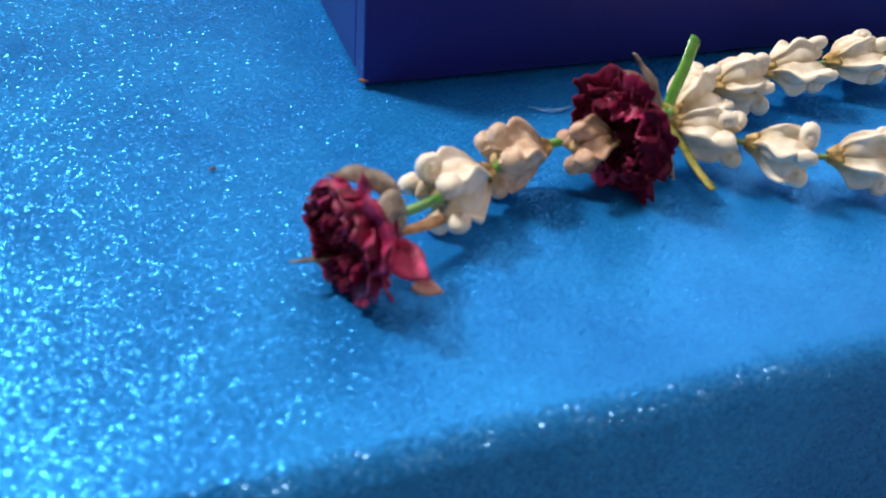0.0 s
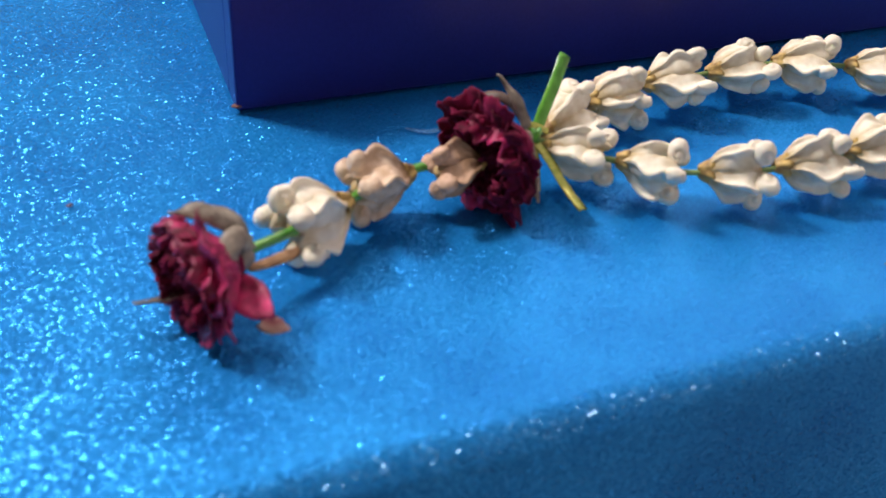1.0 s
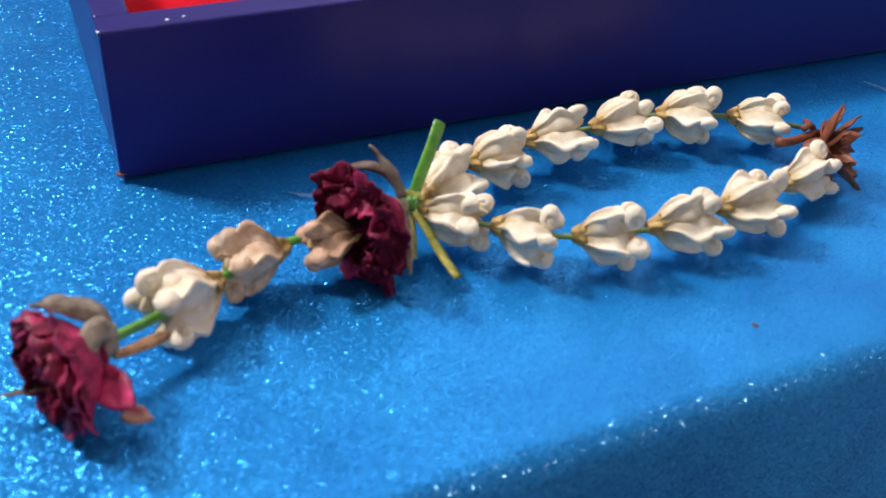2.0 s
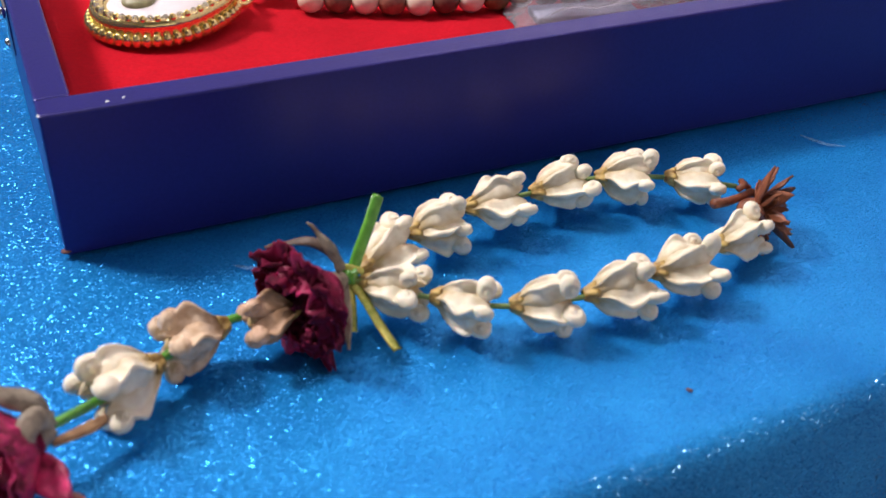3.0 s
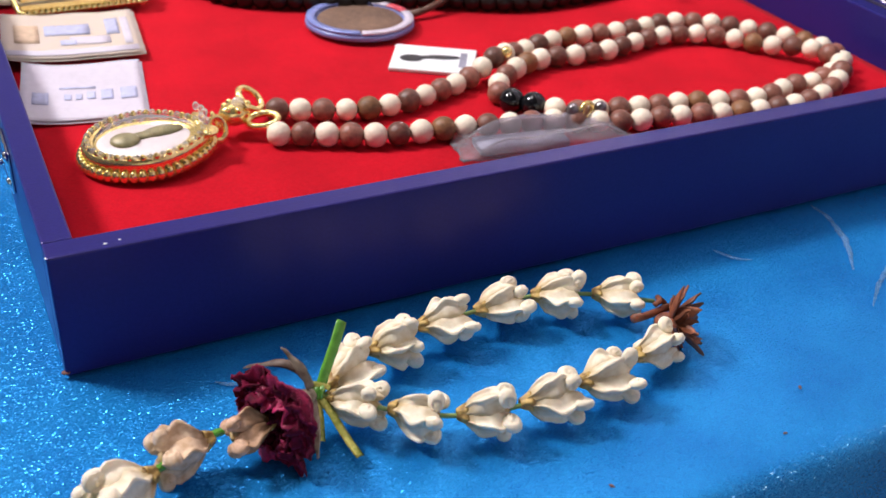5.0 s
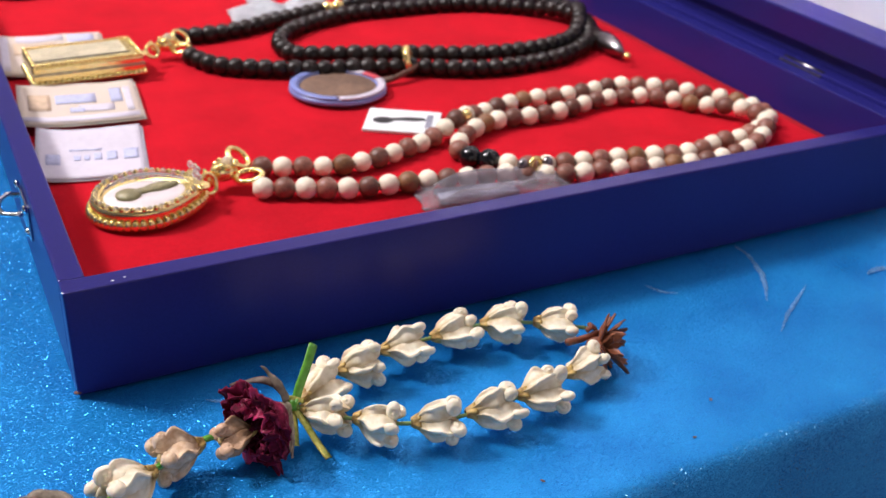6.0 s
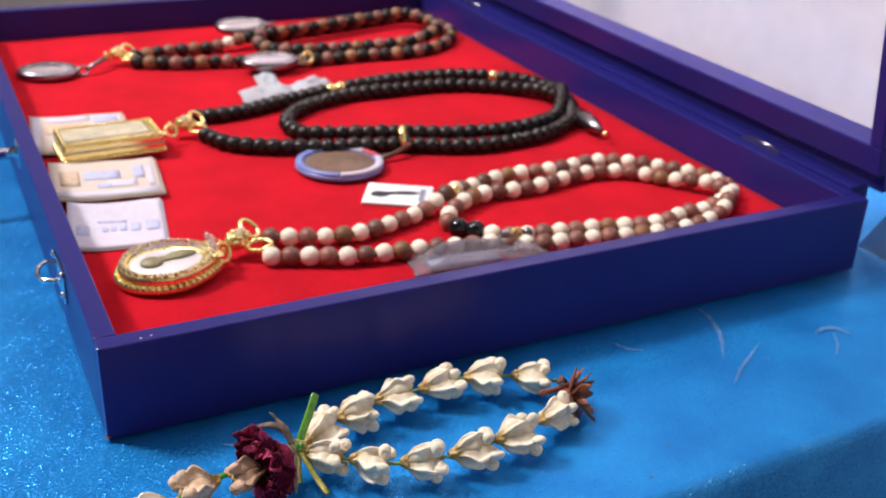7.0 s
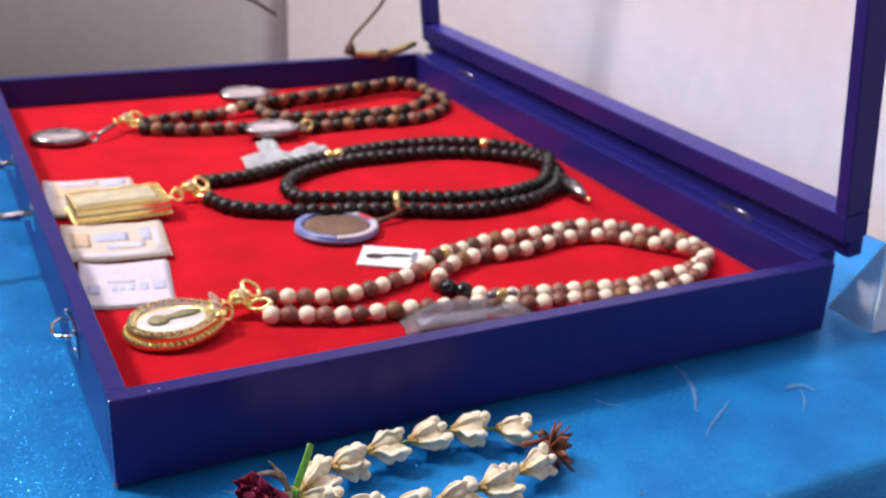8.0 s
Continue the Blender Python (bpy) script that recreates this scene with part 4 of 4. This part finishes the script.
PATH_BLACK = [(.1071, .2537, 0), (.1141, .2380, 0), (.1281, .2265, 0), (.1614, .2120, 0), (.1878, .2058, 0), (.214, .1973, 0), (.2379, .1860, 0), (.2586, .1809, 0),
              (.2831, .1815, 0), (.3062, .1865, 0), (.3310, .2014, .001), (.3460, .2267, .003), (.3440, .2537, .003), (.3332, .2692, .001), (.3155, .2842, 0), (.2851, .2966, 0),
              (.2508, .2985, 0), (.2178, .2984, 0), (.1904, .2890, 0), (.1698, .2756, 0), (.1592, .2582, 0), (.1600, .2401, 0)]
PATH_BLACK2 = [(.1690, .2286, .002), (.1926, .2184, .003), (.2193, .2100, .003), (.2445, .1996, .003), (.2733, .1945, .003), (.2987, .1962, .003), (.3258, .2085, .003),
               (.3440, .2330, .008), (.3574, .2650, 0), (.3493, .2868, 0), (.3306, .3039, 0), (.3049, .3164, 0), (.2708, .3206, 0), (.2389, .3180, 0),
               (.2119, .3130, 0), (.1703, .2996, 0), (.1479, .2910, 0), (.1286, .2872, 0), (.111, .2875, 0)]
black = necklace("black_bead_necklace", "doubled necklace of black beads with a gold framed amulet", PATH_BLACK + PATH_BLACK2, pick_black, 0.0078, fat=1.28)
clasp(black, (.0965, .2665, FELT + .0085), -6, 0.95)

amulet = part("amulet", block("amulet_box", (0.056, 0.030, 0.0115), GOLD, 0.0016, 3), black, pose(.0505, .2530, FELT + .0078, 0, 0, 2), "rectangular gold amulet frame with a pale window")
part("window", block("window", (0.047, 0.0215, 0.0012), AMBER, 0.0005), amulet, pose(-0.002, 0.001, 0.0055), "pale cream window")
part("cover", block("cover", (0.048, 0.0225, 0.0010), GLASS, 0.0004), amulet, pose(-0.002, 0.001, 0.0068)).visible_shadow = False
for k in range(22):
    for y in (-0.0152, 0.0152):
        part("rim_bead", RIM_BEAD, amulet, pose(-0.027 + 0.0026 * k, y, -0.0034))
for k in range(12):
    for x in (-0.0278, 0.0278):
        part("rim_bead", RIM_BEAD, amulet, pose(x, -0.013 + 0.0024 * k, -0.0034))
for k in range(24):
    for y in (-0.0140, 0.0140):
        part("rim_bead", FINE_BEAD, amulet, pose(-0.0265 + 0.0023 * k, y, 0.0058))
for k in range(11):
    for x in (-0.0268, 0.0268):
        part("rim_bead", FINE_BEAD, amulet, pose(x, -0.0118 + 0.0023 * k, 0.0058))
part("groove", block("groove", (0.0566, 0.0306, 0.0016), AMBER, 0.0004), amulet, pose(0, 0, 0.0012), "dark groove round the frame")
part("crest", figure("crest", GOLD, 0.016), amulet, pose(0.0285, 0, 0.0030, 0, 0, 90), "gold scrolled crest")
part("eye", ring("eye", 0.0036, 0.0011, GOLD, 22, 8), amulet, pose(0.0365, 0.002, 0.001, 60, 0, 20), "gold hanging eye")

# round medallion on the black strand
medal = part("medallion", lathe("medallion", [(0.0001, 0), (0.0245, 0), (0.0255, 0.0008), (0.0255, 0.0022), (0.0248, 0.0030), (0.0205, 0.0030), (0.0200, 0.0024), (0.0001, 0.0024)], BLUE_RIM, 64),
             black, pose(.1665, .1868, FELT + .0010, -2, 0, -14), "round medallion with a brown centre and enamel rim")
for mat, a0, a1 in ((BLUE_RIM, 150, 262), (PALE_RIM, 264, 374), (RED_RIM, 16, 44), (PALE_RIM, 46, 66), (BLUE_RIM, 68, 148)):
    n = 26
    v, f = shell(n, 3, lambda i, j: ((0.0250 - 0.0021 * j) * math.cos(radians(a0 + (a1 - a0) * i / (n - 1))), (0.0250 - 0.0021 * j) * math.sin(radians(a0 + (a1 - a0) * i / (n - 1))), 0.0034 + 0.0002 * (j == 1)), -0.0008)
    part("rim_segment", mesh_of("rim_segment", v, f, mat), medal)
part("centre", lathe("centre", [(0.0001, 0.0010), (0.012, 0.0009), (0.0196, 0.0006), (0.0202, 0)], CLAY, 48), medal, pose(0, 0, 0.0025), "rough brown clay centre")
part("strap", tube("strap", [(.0245, 0.006, 0.002), (.032, 0.0085, 0.003), (.040, 0.013, 0.005), (.047, 0.020, 0.006)], [0.0020, 0.0016, 0.0016, 0.0014], LEATHER, 10), medal, label="short brown loop")
bail = part("bail", ring("bail", 0.0062, 0.0020, GOLD, 26, 10), black, pose(.2125, .1985, FELT + .0085, 72, 0, 62), "gold bail ring")
for y in (0.0056, -0.0056):
    part("boss", ball("boss", 0.0026, GOLD, 12, 9), bail, pose(0, y, 0))

tassel = part("tassel", lathe("tassel_cap", [(0.0001, 0), (0.0030, 0.0005), (0.0042, 0.004), (0.0040, 0.012), (0.0046, 0.014), (0.0001, 0.0145)], BLACK_BEAD, 20), black,
              along((-0.10, -0.99, -0.02), 0, (.3405, .2125, FELT + .0070)), "dark cap with a silver cone end")
part("cone", lathe("cone", [(0.0040, 0.0), (0.0054, 0.004), (0.0055, 0.011), (0.0042, 0.019), (0.0018, 0.026), (0.0001, 0.027)], SILVER, 24), tassel, pose(0, 0, 0.0125), "pale silver cone")
part("tip", ball("tip", 0.0022, GOLD, 12, 8), tassel, pose(0, 0, 0.0445))


def pick_dark(i, n, p):
    if i == n - 9:
        return BEADS["cream"]
    return (BEADS["black"], BEADS["tan"], BEADS["black"], BEADS["brown"])[i % 4]


PATH_DARK = [(.1010, .4180, 0), (.1291, .4060, 0), (.1587, .4010, 0), (.1892, .3930, 0), (.218, .3850, 0), (.2636, .3840, 0), (.2914, .3810, 0), (.3183, .3848, 0), (.3450, .4038, 0),
             (.3575, .4275, .001), (.3570, .4570, 0), (.3480, .4820, 0), (.3282, .4830, 0), (.2915, .4750, 0), (.2566, .4670, 0), (.2244, .4600, 0), (.2020, .4480, .002), (.1960, .4250, .002)]
PATH_DARK2 = [(.2050, .4030, .004), (.2350, .3960, .004), (.2700, .3940, .004), (.3050, .3960, .004), (.3300, .4070, .006), (.3440, .4260, .007), (.3430, .4530, .007), (.3330, .4700, .007), (.3100, .4690, .006),
              (.2700, .4590, .006), (.2300, .4500, .006), (.1916, .4460, .004), (.1621, .4400, 0), (.1482, .4400, 0), (.1259, .4400, 0), (.1030, .4330, 0)]
dark = necklace("dark_bead_necklace", "necklace of black and brown beads with silver lockets", PATH_DARK + PATH_DARK2, pick_dark, 0.0091, fat=1.10)
clasp(dark, (.0890, .4300, FELT + .0085), -4, 0.95)


def silver_locket(neck, m, a, b, face, label):
    body = part("silver_locket", lathe("silver_locket", [(0.01, 0), (0.9, 0), (1.0, 0.0016), (1.0, 0.0042), (0.93, 0.0058), (0.84, 0.0060), (0.82, 0.0050), (0.01, 0.0050)], SILVER, 48, a, b), neck, m, label)
    part("plate", lathe("plate", [(0.0001, 0.0008), (0.78, 0.0006), (0.81, 0)], face, 40, a, b), body, pose(0, 0, 0.0052))
    part("cover", lathe("cover", [(0.83, 0.0), (0.6, 0.0022), (0.3, 0.0030), (0.0001, 0.0033)], GLASS, 40, a, b), body, pose(0, 0, 0.0058)).visible_shadow = False
    part("eye", ring("eye", 0.0032, 0.0010, SILVER, 20, 8), body, pose(a * 1.14, 0, 0.003, 60, 0, 10))
    return body


GREY_FACE = material("grey_pink_plate", (0.36, 0.30, 0.31), rough=0.35, vary=0.15, grain=200, large=80)
LILAC_FACE = material("lilac_plate", (0.44, 0.37, 0.42), rough=0.35, vary=0.12, grain=200, large=80)
silver_locket(dark, pose(.0395, .4170, FELT + .0006, 0, 0, -14), 0.0205, 0.0165, GREY_FACE, "oval silver locket with a grey plate")
silver_locket(dark, pose(.1875, .3790, FELT + .0050, 4, 0, -8), 0.0205, 0.0135, LILAC_FACE, "oval silver locket with a pale lilac plate")
silver_locket(dark, pose(.1945, .4720, FELT + .0075, 10, 0, -16), 0.0205, 0.0130, GREY_FACE, "oval silver locket with a grey plate")
part("link", ring("link", 0.0040, 0.0013, GOLD, 22, 8), dark, pose(.2165, .3800, FELT + .0080, 60, 0, 0), "gold link ring")
part("link", tube("link_bar", [(.0655, .4105, FELT + .005), (.0720, .4160, FELT + .007), (.0800, .4230, FELT + .008)], 0.0016, SILVER, 8), dark, label="silver link")

# ---- loose things on the felt ----


def film(name, label, category, m, size, height, seed, mat, group=""):
    """A small crumpled bag of clear film, puffed in the middle."""
    rows, cols = 26, 18

    def at(i, j):
        u, v = i / (rows - 1) * 2 - 1, j / (cols - 1) * 2 - 1
        puff = (1 - u ** 4) * (1 - v ** 4)
        z = 0.0012 + height * puff * (0.65 + 0.7 * noise.noise((u * 1.9 + seed, v * 1.9, seed))) + 0.0012 * noise.noise((u * 6, v * 6, seed))
        return (u * size[0] / 2 * (1 - 0.05 * noise.noise((v * 3, seed, 0))), v * size[1] / 2, max(0.0006, z))
    v, f = shell(rows, cols, at, 0.0005)
    return thing(name, label, category, group, m=m, data=mesh_of(name, v, f, mat))


bag = film("plastic_bag", "crumpled clear plastic bag lying against the case wall", "plastic bag", pose(.1870, .0535, FELT, 0, 0, -8), (0.072, 0.024), 0.0085, 2.0, PLASTIC)
part("insert", block("insert", (0.036, 0.011, 0.003), INK_GREY, 0.001), bag, pose(-0.010, -0.003, 0.0022), "dark grey card inside")
pend = thing("small_pendant", "small gold and silver pendant top beside the bag", "pendant", m=pose(.2075, .0555, FELT + .0086, 0, 0, -10))
part("bail", ring("bail", 0.0030, 0.0011, GOLD, 20, 8), pend, pose(0, 0, 0, 80, 0, 20), "gold bail")
for x in (-0.0058, 0.0058):
    part("boss", ball("boss", 0.0026, SILVER, 12, 9), pend, pose(x, 0.0005, 0.0006), "bright silver boss")
part("stem", tube("stem", [(0, 0, -0.003), (0, 0, -0.0086)], 0.0020, GOLD, 10), pend)

for k, (x, y, w, h, turn) in enumerate(((.1710, .3235, 0.042, 0.026, -8), (.2010, .3290, 0.034, 0.020, 12))):
    film("clear_film", "whitish clear plastic wrapper on the felt", "wrapper", pose(x, y, FELT + 0.0003 + 0.0004 * k, 0, 0, turn), (w, h), 0.007, 4.0 + k, FROSTED, "wrappers on the felt")
film("clear_film", "whitish clear plastic wrapper on the felt", "wrapper", pose(.1770, .3520, FELT + 0.0003, 0, 0, 80), (0.034, 0.016), 0.006, 9.0, FROSTED, "wrappers on the felt")


def note(label, m, size, mat, marks, bend, seed):
    """A folded paper slip: two leaves, slightly bowed, with printed bars."""
    w, h = size

    def leaf(lift):
        def at(i, j):
            x, y = (i / 16 - 0.5) * w, (j / 16 - 0.5) * h
            return (x, y, lift + bend * (abs(x) / w * 2) ** 3 * (1 if x < 0 else 0.12) + bend * 0.35 * max(0, -y / h) ** 2 + 0.0007 * noise.noise((x * 60, y * 60, seed)))
        return at
    ob = thing("paper_note", label, "note", "folded notes by the case wall", m=m)
    v, f = shell(17, 17, leaf(0.0016), 0.0003)
    part("upper_leaf", mesh_of("upper_leaf", v, f, mat), ob)
    v, f = shell(17, 17, leaf(0.0007), 0.0003)
    part("lower_leaf", mesh_of("lower_leaf", v, f, mat), ob, pose(0.0012, -0.001, 0))
    top = leaf(0.0019)
    for ink, cx, cy, sx, sy in marks:
        n = 5
        v, f = shell(n, n, lambda i, j: (lambda x, y: (x, y, top((x / w + 0.5) * 16, (y / h + 0.5) * 16)[2]))(
            (cx + sx * (i / (n - 1) - 0.5)) * w, (cy + sy * (j / (n - 1) - 0.5)) * h), 0.00015)
        part("printed_bar", mesh_of("printed_bar", v, f, ink), ob)
    return ob


note("white folded paper slip with pale blue bars", pose(.0345, .1530, FELT, 0, 0, -9), (0.046, 0.054), PAPER,
     [(INK_BLUE, -.34, -.14, .13, .20), (INK_BLUE, .38, -.10, .14, .20), (INK_BLUE, .20, -.10, .10, .17), (INK_BLUE, -.12, -.12, .06, .09), (INK_BLUE, -.03, -.12, .05, .09), (INK_BLUE, .07, -.10, .07, .13), (INK_BLUE, -.04, .04, .30, .03)], 0.0022, 1)
note("peach and cream folded paper slip", pose(.0395, .2080, FELT + .0022, 0, 0, -6), (0.056, 0.052), PAPER_PEACH,
     [(INK_BLUE, -.02, .10, .34, .24), (INK_PEACH, -.32, .04, .18, .40), (PAPER, .0, -.40, .96, .12), (INK_BLUE, .32, .12, .10, .34), (PAPER, .14, -.16, .30, .16), (INK_BLUE, -.02, -.20, .12, .10), (PAPER, .42, .0, .06, .6)], 0.0022, 2)
note("peach and white folded paper slip with a blue corner", pose(.0400, .2900, FELT + .0004, 0, 0, -5), (0.055, 0.064), PAPER_PEACH,
     [(INK_BLUE, .30, .36, .26, .20), (PAPER, -.10, .40, .46, .14), (INK_PEACH, -.16, .12, .40, .30), (INK_BLUE, .18, .10, .14, .24), (PAPER, -.44, .0, .08, .9)], 0.0022, 3)

card = thing("picture_card", "small white card with a plain black shape", "card", m=pose(.1807, .1366, FELT + .0010, 0, 0, -31),
             data=block("picture_card", (0.0365, 0.0275, 0.0018), WHITE, 0.0005))
part("printed_shape", figure("printed_shape", INK_BLACK, 0.022), card, Matrix.Translation((-0.003, 0.000, 0.0010)) @ pose(0, 0, 0, 0, 0, 6) @ Matrix.Diagonal((1, 0.8, 0.12, 1)), "black shape")
part("printed_bar", block("printed_bar", (0.0030, 0.016, 0.0003), INK_GREY, 0), card, pose(0.0130, 0, 0.0010))

cord = thing("leather_cord", "brown leather cord with a brass buckle over the case corner", "cord")
_, _, run = spline([(.3120, .521, .0440), (.3080, .522, .0500), (.3120, .524, .0590), (.3260, .526, .0720), (.3400, .528, .0860), (.3520, .532, .1010), (.3700, .538, .1300), (.3600, .550, .2200), (.2800, .560, .2700), (.2000, .568, .1900), (.2060, .570, .1080), (.2366, .570, .0850), (.2549, .570, .0730)], 110)
part("strap", tube("strap", [tuple(p) for p in run], 0.0017, LEATHER, 8), cord)
part("end_cap", tube("end_cap", [(.3060, .5200, .0440), (.3080, .5205, .0500), (.3100, .5215, .0540)], [0.0042, 0.0050, 0.0030], LEATHER, 10), cord)
part("buckle", tube("buckle", [(.3120, .5215, .0440), (.3300, .5205, .0432), (.3480, .5205, .0436), (.3620, .5215, .0470), (.3745, .5240, .0500)], [0.0030, 0.0034, 0.0032, 0.0034, 0.0026], BRASS, 10), cord, label="brass buckle")
part("keeper", ring("keeper", 0.0042, 0.0016, LEATHER, 18, 8, 1.3, 1.0), cord, pose(.3400, .5180, .0425, 80, 0, 10))
